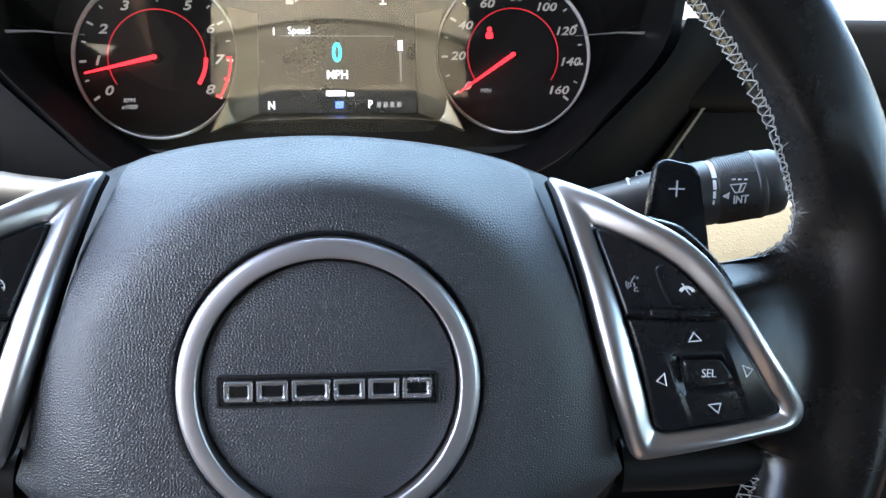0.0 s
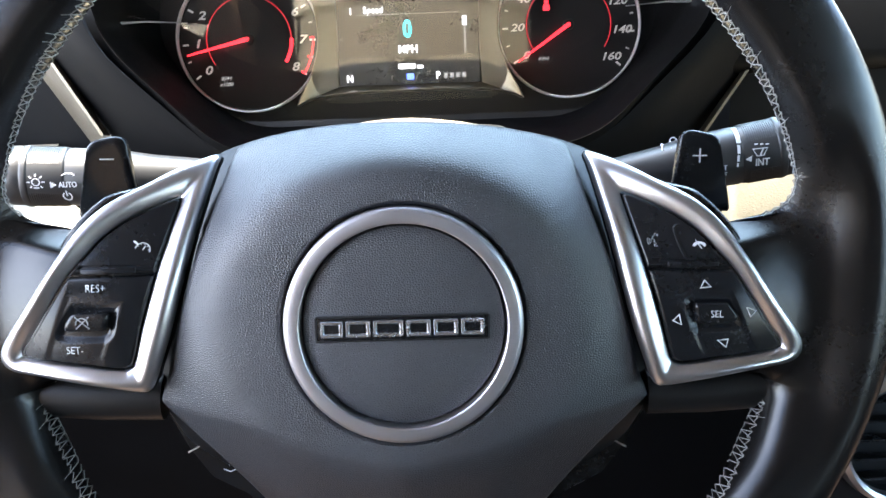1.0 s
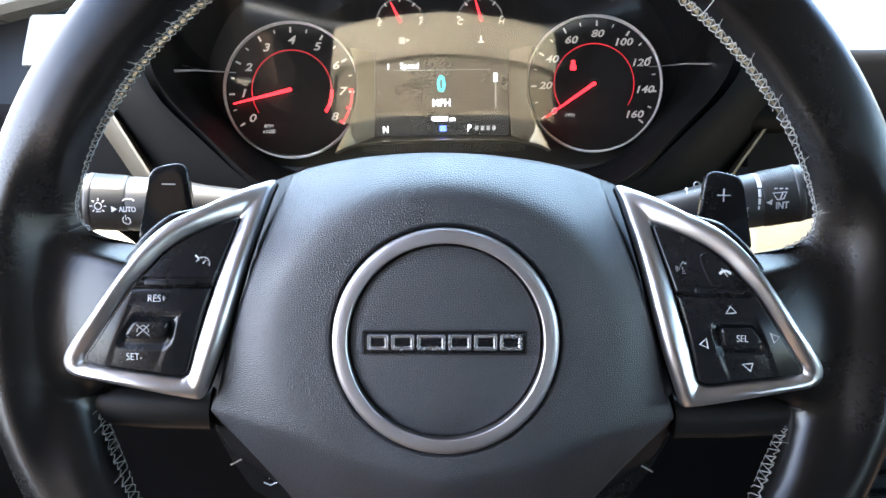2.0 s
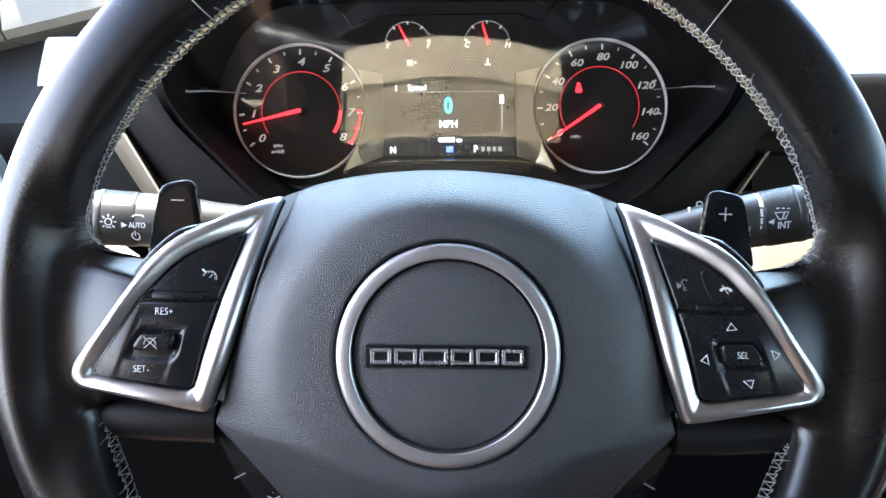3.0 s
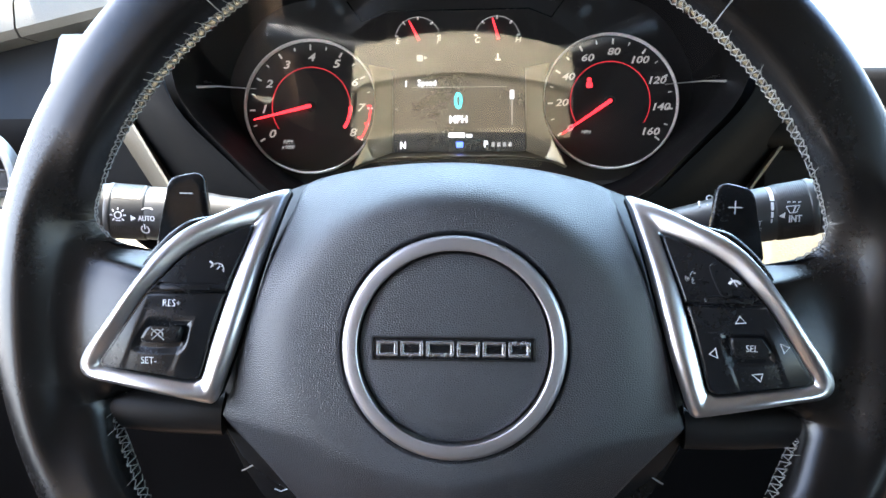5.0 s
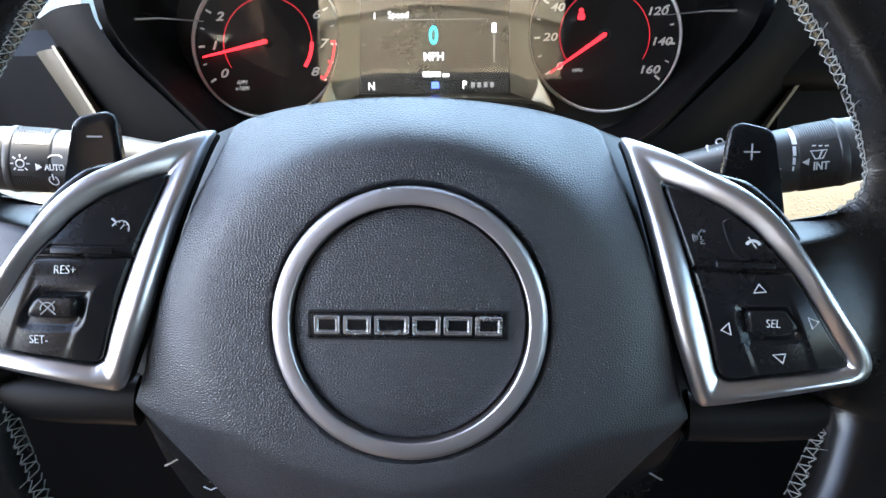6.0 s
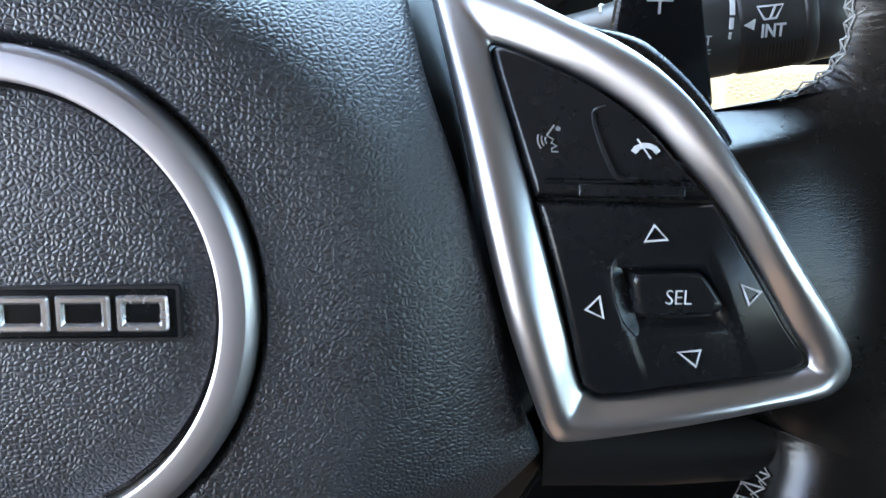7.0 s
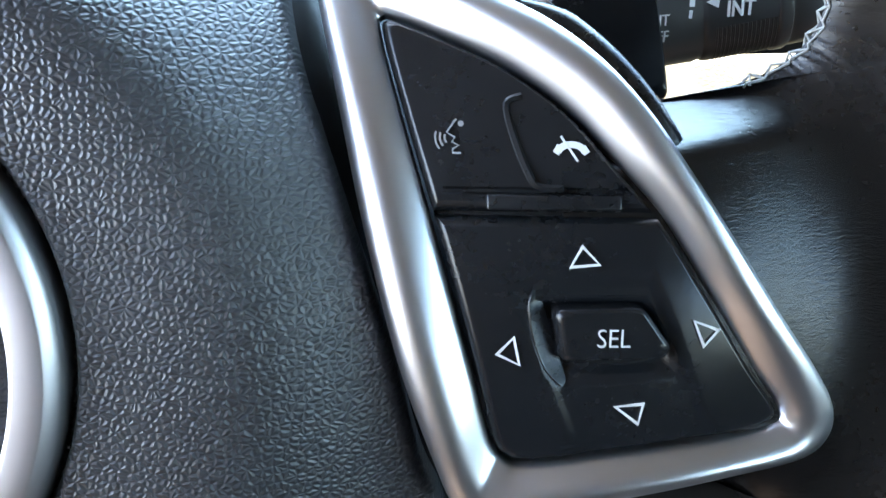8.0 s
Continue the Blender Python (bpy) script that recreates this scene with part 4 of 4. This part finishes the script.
def dial(cx, cz, ring_r, labels, a_start, a_step, letter, r_text, needle, redzone):
    d = part("dial", lathe([(0.0001, FY), (0.049, FY), (0.0495, FY + 0.003)], pose(cx, 0, cz), 96), FACE, cluster, "black dial face")
    part("dial_ring", lathe([(ring_r - 0.0007, FY + 0.002), (ring_r - 0.0007, FY - 0.003), (ring_r - 0.0003, FY - 0.0038), (ring_r + 0.0004, FY - 0.0036), (ring_r + 0.0008, FY - 0.002), (ring_r + 0.0008, FY + 0.003)], pose(cx, 0, cz), 96), RINGPAINT, d, "thin bright ring")
    for k, text in enumerate(labels):
        a = radians(a_start + a_step * k)
        part("numeral", words(text, letter, cx + r_text * math.cos(a) + 0.0005, cz + r_text * math.sin(a), FY - 0.0004, 0.24, wide=1.28, bold=0.00016), LIT, d, "", False)
        bm = stroke([Vector((cx + r * math.cos(a), cz + r * math.sin(a))) for r in (0.0430, 0.0472)], 0.0014, False, None, 0.0003, FY)
        part("tick", bm, LIT, d, "", False)
        if k < len(labels) - 1:
            a2 = a + radians(a_step / 2)
            bm = stroke([Vector((cx + r * math.cos(a2), cz + r * math.sin(a2))) for r in (0.0440, 0.0466)], 0.0010, False, None, 0.0003, FY)
            part("tick", bm, LIT, d, "", False)
    part("red_arc", stroke(arc(cx, cz, 0.0300, 214, -33, 60), 0.0006, False, None, 0.0003, FY), REDLINE, d, "thin red arc", False)
    if redzone:
        a7 = a_start + a_step * 7
        bm = stroke(arc(cx, cz, 0.0302, a7 + 2, a7 + a_step, 14), 0.0024, False, None, 0.0004, FY)
        part("red_band", bm, RED, d, "red warning band", False)
        bm = stroke(arc(cx, cz, 0.0455, a7 + 3, a7 + a_step, 14), 0.0012, False, None, 0.0004, FY)
        for a in (a7 + 2, a7 + a_step / 2, a7 + a_step):
            stroke([Vector((cx + r * math.cos(radians(a)), cz + r * math.sin(radians(a)))) for r in (0.0430, 0.0462)], 0.0014, False, bm, 0.0005, FY)
        part("red_band", bm, RED, d, "red warning band", False)
    a = radians(needle)
    u, v = Vector((math.cos(a), math.sin(a))), Vector((-math.sin(a), math.cos(a)))
    c = Vector((cx, cz))
    pts = [c + u * 0.0445 + v * 0.0005, c + u * 0.0445 - v * 0.0005, c - v * 0.0014, c - u * 0.0010, c + v * 0.0014]
    part("needle", slab(pts, FY - 0.0046, FY - 0.0034), RED, d, "lit red needle", False)
    part("hub_cap", lathe([(0.0001, FY - 0.0040), (0.0028, FY - 0.0040), (0.0036, FY - 0.003), (0.0038, FY)], pose(cx, 0, cz), 32), FACE, d)
    return d


tach = dial(gx(534), gz(194), 0.0506, [str(k) for k in range(9)], 214, -30.9, 0.0082, 0.0372, 193.2, True)
speedo = dial(gx(1061), gz(190), 0.0506, [str(20 * k) for k in range(9)], 213, -31.5, 0.0074, 0.0372, 214.2, False)
part("lettering", words("RPM\nx1000", 0.0040, gx(492), gz(261), FY - 0.0003, 0.28, wide=0.95), DIM, tach, "", False)
part("lettering", words("MPH", 0.0036, gx(1018), gz(244), FY - 0.0003, 0.28), DIM, speedo, "", False)
bm = slab(rounded([(gx(1019), gz(166)), (gx(1031), gz(166)), (gx(1030), gz(156)), (gx(1020), gz(156))], 0.0014), FY - 0.0005, FY - 0.0001)
slab(arc(gx(1025), gz(152), 0.0016, 0, 340, 14), FY - 0.0005, FY - 0.0001, bm)
part("warning_lamp", bm, RED, speedo, "lit red warning symbol", False)

for px, left, right, needle in ((724, "E", "F", 117), (864, "C", "H", 106)):
    cx, cz = gx(px), gz(78)
    d = part("small_dial", lathe([(0.0001, 0.2962), (0.019, 0.2962), (0.0195, 0.2972)], pose(cx, 0, cz), 48), FACE, cluster, "small black dial")
    part("arc_line", stroke(arc(cx, cz, 0.0172, 10, 170, 24), 0.0004, False, None, 0.0003, FY + 0.0005), DIM, d, "", False)
    for a in (10, 50, 90, 130, 170):
        aa = radians(a)
        part("tick", stroke([Vector((cx + r * math.cos(aa), cz + r * math.sin(aa))) for r in (0.0150, 0.0176)], 0.0012, False, None, 0.0003, FY + 0.0005), LIT, d, "", False)
    part("numeral", words(left, 0.0062, cx - 0.0155, cz - 0.0010, FY, 0.28), LIT, d, "", False)
    part("numeral", words(right, 0.0062, cx + 0.0155, cz - 0.0010, FY, 0.28), LIT, d, "", False)
    a = radians(needle)
    u, v, c = Vector((math.cos(a), math.sin(a))), Vector((-math.sin(a), math.cos(a))), Vector((cx + 0.001, cz - 0.001))
    part("needle", slab([c + u * 0.0165 + v * 0.0004, c + u * 0.0165 - v * 0.0004, c - v * 0.0011, c + v * 0.0011], FY - 0.0030, FY - 0.0020), RED, d, "lit red needle", False)
bm = slab(rounded([(gx(722), gz(116)), (gx(733), gz(116)), (gx(733), gz(105)), (gx(722), gz(105))], 0.0006), FY, FY + 0.001)
slab(V2((gx(735), gz(113)), (gx(741), gz(110)), (gx(735), gz(107))), FY, FY + 0.001, bm)
part("fuel_mark", bm, LIT, cluster, "white symbol", False)
bm = stroke(V2((gx(865), gz(104)), (gx(865), gz(113))), 0.0012, False, None, 0.0003, FY)
stroke(V2((gx(860), gz(115)), (gx(870), gz(115))), 0.0010, False, bm, 0.0004, FY)
part("coolant_mark", bm, LIT, cluster, "white symbol", False)

# Central display in its recess.
i = rounded([(gx(680), gz(276)), (gx(912), gz(276)), (gx(912), gz(138)), (gx(680), gz(138))], 0.001, 6)
SIDE = [(640, 128), (646, 150), (650, 180), (650, 205), (645, 232), (634, 262), (622, 284), (611, 306)]


def surround(flip):
    """A flank of the display surround, hollowed to go round the dial and running out in a point below."""
    at = (lambda px: gx(px)) if flip > 0 else (lambda px: gx(1593 - px))
    outer = spline([(at(a), gz(b)) for a, b in SIDE], 4, False)
    n = len(outer)
    inner = [Vector((at(680), gz(130 + 146 * k / (n - 1)))) for k in range(n)]
    rows = [[(p.x, FY + 0.004, p.y) for p in outer]]
    for f, off in ((0.0, 0.0125), (0.03, 0.0132), (0.10, 0.0130), (0.35, 0.0090), (0.75, 0.0030), (0.96, 0.0006), (1.0, -0.003)):
        rows.append([(q.x, FY - off, q.y) for q in (a.lerp(b, f) for a, b in zip(outer, inner))])
    return loft(rows, closed=False)


for flip in (1, -1):
    part("display_surround", surround(flip), SURROUND, cluster, "satin bronze flank of the display surround")
low_edge = spline([(gx(611), gz(306)), (gx(640), gz(295)), (gx(690), gz(290)), (gx(797), gz(288)), (gx(903), gz(290)), (gx(953), gz(295)), (gx(982), gz(306))], 5, False)
top_edge = [Vector((gx(680 + 233 * k / (len(low_edge) - 1)), gz(276))) for k in range(len(low_edge))]
rows = [[(q.x, FY - off, q.y) for q in (a.lerp(b, f) for a, b in zip(low_edge, top_edge))] for f, off in ((0.0, -0.004), (0.0, 0.0125), (0.04, 0.0132), (0.12, 0.0125), (0.9, 0.0010), (1.0, -0.003))]
part("display_surround", loft(rows, closed=False), SURROUND, cluster, "satin bronze sill of the display surround")
# Tan sill added for the lower bright band mirrored in the lens.
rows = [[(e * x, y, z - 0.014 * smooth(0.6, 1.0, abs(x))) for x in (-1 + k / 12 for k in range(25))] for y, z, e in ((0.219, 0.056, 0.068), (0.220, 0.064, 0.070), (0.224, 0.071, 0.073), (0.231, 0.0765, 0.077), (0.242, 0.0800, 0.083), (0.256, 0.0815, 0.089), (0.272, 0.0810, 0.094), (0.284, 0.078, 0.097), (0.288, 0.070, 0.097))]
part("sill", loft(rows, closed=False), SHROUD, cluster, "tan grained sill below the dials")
screen = part("display", slab(i, FY, FY + 0.003), SCREEN, cluster, "lit driver display")
SY = FY - 0.0003
part("lettering", words("Speed", 0.0066, gx(740), gz(155), SY, wide=0.9), SCREENLIT, screen, "", False)
part("lettering", words("0", 0.0170, gx(795), gz(188), SY, wide=0.75, bold=0.0003), CYAN, screen, "large cyan figure", False)
part("lettering", words("MPH", 0.0078, gx(795), gz(220), SY, wide=0.9, bold=0.0001), SCREENLIT, screen, "", False)
part("lettering", words("N", 0.0072, gx(697), gz(265), SY, wide=0.85, bold=0.0001), SCREENLIT, screen, "", False)
part("lettering", words("P", 0.0072, gx(843), gz(264), SY, wide=0.85, bold=0.0001), SCREENLIT, screen, "", False)
for px in (856, 866, 876, 886):
    part("gear_bar", slab(V2((gx(px - 3), gz(268)), (gx(px + 3), gz(268)), (gx(px + 3), gz(260)), (gx(px - 3), gz(260))), SY - 0.0002, SY), DIM, screen, "", False)
part("lettering", words("i", 0.0066, gx(703), gz(156), SY, bold=0.0002), SCREENLIT, screen, "", False)
part("lettering", words("<", 0.0050, gx(686), gz(201), SY), DIM, screen, "", False)
part("odometer_bar", slab(V2((gx(778), gz(251)), (gx(806), gz(251)), (gx(806), gz(243)), (gx(778), gz(243))), SY - 0.0002, SY), SCREENLIT, screen, "", False)
part("odometer_bar", slab(V2((gx(809), gz(251)), (gx(819), gz(251)), (gx(819), gz(246)), (gx(809), gz(246))), SY - 0.0002, SY), SCREENLIT, screen, "", False)
part("shift_mark", slab(V2((gx(791), gz(269)), (gx(803), gz(269)), (gx(803), gz(259)), (gx(791), gz(259))), SY - 0.0002, SY), BLUE, screen, "blue symbol", False)
part("position_mark", slab(V2((gx(886), gz(184)), (gx(893), gz(184)), (gx(893), gz(169)), (gx(886), gz(169))), SY - 0.0002, SY), SCREENLIT, screen, "", False)
part("scroll_line", slab(V2((gx(888), gz(230)), (gx(891), gz(230)), (gx(891), gz(186)), (gx(888), gz(186))), SY - 0.0002, SY), DIM, screen, "", False)
part("rule", slab(V2((gx(712), gz(163)), (gx(880), gz(163)), (gx(880), gz(162)), (gx(712), gz(162))), SY - 0.0002, SY), DIM, screen, "", False)

# Clear lens, its top leaning to the driver.
LT = math.tan(radians(28))
lens = hull(0.1635, 0.2175, 0.1190, 0.2585, 0.160, 0.0640, 0.0765)


def lens_y(x, z):
    """The lens curls away at both ends."""
    return 0.252 + (0.172 - z) * LT + 0.6 * max(abs(x) - 0.090, 0) ** 2


bm = cap(lens, lens_y, 0.0015, (0, 0.16), 30, 0.0004)
pane = part("lens", bm, GLASS, cluster, "clear lens")
pane.visible_shadow = False
# Tapered silver slivers stand in for glints at both ends of the lens.
for side in (-1, 1):
    bm = tube([(side * 0.149, 0.268, 0.1575), (side * 0.175, 0.262, 0.1585), (side * 0.199, 0.256, 0.1570)], [0.0003, 0.0006, 0.0014], 6)
    part("lens_glint", bm, SILVER, cluster, "glint on the lens, shaped as a silver sliver")
bm = stroke(V2((gx(598), gz(8)), (gx(624), gz(44)), (gx(672), gz(26)), (gx(920), gz(24)), (gx(960), gz(40)), (gx(986), gz(4))), 0.0010, False, None, 0.0006, 0.2955)
part("upper_bezel", bm, BUTTON, cluster, "", False)

# ---- dashboard ----
dash = thing("dashboard", D, "dark grained dashboard with sunlit top", "dashboard", kind="structure")
# fascia behind the stalks, below and beside the binnacle
def fascia_y(x, z):
    return 0.285 - 0.25 * (z - 0.06) if z < 0.06 else 0.285 - 0.12 * (z - 0.06)


def sheet(x0, x1, z0, z1, f, nx=40, nz=24, thick=0.02, bm=None):
    bm = bm or bmesh.new()
    rows = [[(x0 + (x1 - x0) * i / nx, f(x0 + (x1 - x0) * i / nx, z0 + (z1 - z0) * j / nz), z0 + (z1 - z0) * j / nz) for i in range(nx + 1)] for j in range(nz + 1)]
    rows = [[(x, y + thick, z) for x, y, z in rows[0]]] + rows + [[(x, y + thick, z) for x, y, z in rows[-1]]]
    return loft(rows, closed=False, bm=bm)


SEAMS = {-1: (-0.2455, 0.142, -0.603), 1: (0.2575, 0.149, 0.719)}


def seam_x(side, z):
    """Where the binnacle's flank meets the fascia."""
    x, z0, slope = SEAMS[side]
    return x + slope * (z - z0)


BINNACLE_OUTLINE = hull(0.167, 0.222, 0.120, 0.262, 0.160, 0.061, 0.080)


def binnacle_reach(z):
    """Half the binnacle's width at a height."""
    found = [0.0]
    for p, q in zip(BINNACLE_OUTLINE, BINNACLE_OUTLINE[1:] + BINNACLE_OUTLINE[:1]):
        if (p.y - z) * (q.y - z) <= 0 and abs(p.y - q.y) > 1e-9:
            found.append(abs(p.lerp(q, (p.y - z) / (p.y - q.y)).x))
    return max(found)


def flank(side):
    """Rounded dark flank that runs from the binnacle's rim back to the seam."""
    rows = []
    for j in range(15):
        z = 0.030 + 0.0093 * j
        inner = side * (binnacle_reach(max(z, 0.0640)) - 0.0015 - 1.5 * max(0.0640 - z, 0))
        rows.append([(seam_x(side, z) + (inner - seam_x(side, z)) * k / 10, fascia_y(0, z) - 0.006 - 0.042 * math.sin(0.5 * math.pi * k / 10), z) for k in range(11)])
    return loft(rows, closed=False)


for side in (-1, 1):
    part("flank", flank(side), BINNACLE, dash)
rows = []
for z in (0.02 + 0.0122 * j for j in range(11)):
    rows.append([(seam_x(-1, z) - 0.024 * (1 - k / 8), fascia_y(0, z) - 0.004 + 0.016 * (1 - k / 8) ** 1.8, z) for k in range(9)])
# The panel's dimness beside the sunlit ledge comes from its colour.
part("fascia", loft(rows, closed=False), SHADE, dash, "tan panel behind the stalk, toned as shaded")
part("fascia", sheet(-0.44, -0.225, 0.0, 0.14, lambda x, z: fascia_y(x, z) + 0.012), BINNACLE, dash)
part("fascia", sheet(0.225, 0.42, -0.10, 0.14, fascia_y), BINNACLE, dash)
part("fascia", sheet(-0.216, 0.216, -0.10, 0.052, fascia_y), BINNACLE, dash)
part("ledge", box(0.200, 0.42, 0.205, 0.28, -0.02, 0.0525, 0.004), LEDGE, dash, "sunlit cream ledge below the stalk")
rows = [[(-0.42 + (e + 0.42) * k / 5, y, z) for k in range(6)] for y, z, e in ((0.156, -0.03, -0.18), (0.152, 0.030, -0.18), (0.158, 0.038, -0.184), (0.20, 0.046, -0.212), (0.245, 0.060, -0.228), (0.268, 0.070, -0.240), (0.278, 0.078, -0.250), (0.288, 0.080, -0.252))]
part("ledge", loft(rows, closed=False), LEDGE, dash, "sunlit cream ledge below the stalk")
# The near-black colour stands in for the deep shadow under the dash.
part("knee_panel", sheet(-0.44, 0.30, -0.42, -0.05, lambda x, z: 0.25 - 0.25 * (z + 0.05), thick=0.03), BINNACLE, dash)

def strip(a, b, y, width, name="trim_strip", material=SURROUND, label="thin bronze trim strip"):
    d = (Vector(b) - Vector(a)).normalized()
    n = Vector((-d.y, d.x)) * width / 2
    poly = [Vector(a) + n, Vector(a) - n, Vector(b) - n, Vector(b) + n]
    return part(name, slab(rounded(poly, 0.001), y, y + 0.012), material, dash, label)


strip((0.2575, 0.1490), (0.200, 0.0690), 0.262, 0.0018)
strip((-0.2455, 0.1420), (-0.2105, 0.0840), 0.2610, 0.0018)

# passenger side of the dash top
part("dash_top", box(0.205, 1.25, 0.255, 0.75, 0.11, 0.168, 0.012), BINNACLE, dash)
part("dash_top", box(-0.46, -0.19, 0.306, 0.75, 0.02, 0.132, 0.020), BINNACLE, dash)
part("dash_top", box(-0.165, 0.165, 0.315, 0.75, 0.02, 0.262, 0.03), BINNACLE, dash)

# round air vents
def vent(cx, cz, y, r, label):
    v = thing("air_vent", D @ pose(cx, y, cz), label, "air vent", "round air vents")
    part("vent_ring", lathe([(r - 0.007, 0.006), (r - 0.006, -0.004), (r - 0.003, -0.007), (r, -0.004), (r + 0.001, 0.008)], n=72), SILVER, v, "satin silver ring")
    part("vent_barrel", lathe([(0.0001, 0.03), (r - 0.010, 0.03), (r - 0.006, 0.004)], n=48), BLACK, v)
    for k in range(-2, 3):
        h = math.sqrt(max((r - 0.009) ** 2 - (k * 0.014) ** 2, 0))
        part("vent_slat", box(-h, h, 0.004, 0.016, k * 0.014 - 0.001, k * 0.014 + 0.001, 0.0006), BUTTON, v)
    return v


vent(0.335, -0.150, 0.245, 0.046, "round black air vent with satin silver ring on the centre stack")
vent(-0.374, 0.085, 0.262, 0.050, "round black air vent with satin silver ring at the dash end")
stack = part("centre_stack", box(0.27, 0.62, 0.262, 0.34, -0.40, -0.03, 0.02), BLACK, dash)
part("stack_trim", box(0.27, 0.62, 0.252, 0.30, -0.105, -0.088, 0.004), SILVER, dash, "ribbed silver trim")

# ---- cabin shell ----
def slab_world(name, x0, x1, y0, y1, z0, z1, material, label, category, bevel=0.01):
    return single(name, box(x0, x1, y0, y1, z0, z1, bevel), material, Matrix(), label, category, kind="structure", smooth=True)


slab_world("floor", -0.60, 1.35, -1.9, 1.2, 0.22, 0.26, CARPET, "brown carpeted cabin floor", "floor", 0)
# Unseen roof; its front edge is bent to shade the right stalk, not the left.
header = [(-0.38, -1.9), (1.15, -1.9), (1.15, 0.170), (0.75, 0.215), (0.30, 0.220), (0.0, 0.203), (-0.15, 0.186), (-0.31, 0.165), (-0.38, 0.150)]
single("ceiling", loft([[(x, y, z) for x, y in header] for z in (1.27, 1.31)], ends=True), LINING, Matrix(), "warm grey fabric cabin headlining", "ceiling", kind="structure", smooth=False)
slab_world("wall_left", -0.60, -0.52, -1.9, 1.2, 0.26, 0.79, LINING, "grey cabin side below the windows", "wall", 0)
# Unseen wall, tan so that the emblem ring and spokes reflect something warm.
slab_world("wall_left_rear", -0.60, -0.385, -1.9, -0.62, 0.26, 1.31, TANTRIM, "unseen tan wall behind the driver's door, added for warm reflections", "wall", 0)
slab_world("wall_right", 1.27, 1.35, -1.9, 1.2, 0.26, 0.84, LINING, "grey cabin side below the windows", "wall", 0)
slab_world("wall_front", -0.60, 1.35, 0.80, 0.86, 0.26, 0.70, BLACK, "black bulkhead below the windscreen", "wall", 0)
slab_world("wall_rear", -0.60, 1.35, -1.98, -1.9, 0.26, 1.31, LINING, "warm grey rear cabin wall", "wall", 0)

GROUND = surface("pale_concrete", (0.27, 0.265, 0.25), 0.9, bump=[("grain", 300, 0.002)], spread=0.2, patch=3)
single("ground", sheet(-300, 300, -300, 300, lambda x, z: 0.0, 8, 8, 0.1), GROUND, pose(0, 0, 0, 90, 0, 0), "pale sunlit concrete ground outside the car", "ground", kind="structure")
for x in (-0.47, 1.22):
    bm = tube([(x, 0.93, 0.88), (x * 0.9 + 0.04, 0.15, 1.28)], 0.035, 12)
    single("windscreen_pillar", bm, LINING, Matrix(), "warm grey lined windscreen pillar", "pillar", "pillars", "structure")
    bm = tube([(x, -0.75, 0.86), (x * 0.9 + 0.04, -0.80, 1.28)], 0.05, 12)
    single("door_pillar", bm, LINING, Matrix(), "warm grey lined door pillar", "pillar", "pillars", "structure")

# door top and dash end beside the windscreen pillar
trim = thing("door_trim", D, "pale grey grained door top with a dark seam", "door trim", kind="structure")
for x0, x1 in ((-0.71, -0.432), (-0.430, -0.28)):
    rows = []
    for k in range(7):
        x = x0 + (x1 - x0) * k / 6
        z = 0.243 + 0.235 * (x + 0.444)
        rows.append([(x, y, z + h) for y, h in ((0.50, 0.004), (0.462, 0.0), (0.453, 0.006), (0.450, 0.03), (0.462, 0.06), (0.50, 0.075))])
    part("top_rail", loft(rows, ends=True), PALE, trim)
part("dash_end", box(-0.75, -0.24, 0.505, 0.53, -0.05, 0.270, 0.01), BLACK, trim)
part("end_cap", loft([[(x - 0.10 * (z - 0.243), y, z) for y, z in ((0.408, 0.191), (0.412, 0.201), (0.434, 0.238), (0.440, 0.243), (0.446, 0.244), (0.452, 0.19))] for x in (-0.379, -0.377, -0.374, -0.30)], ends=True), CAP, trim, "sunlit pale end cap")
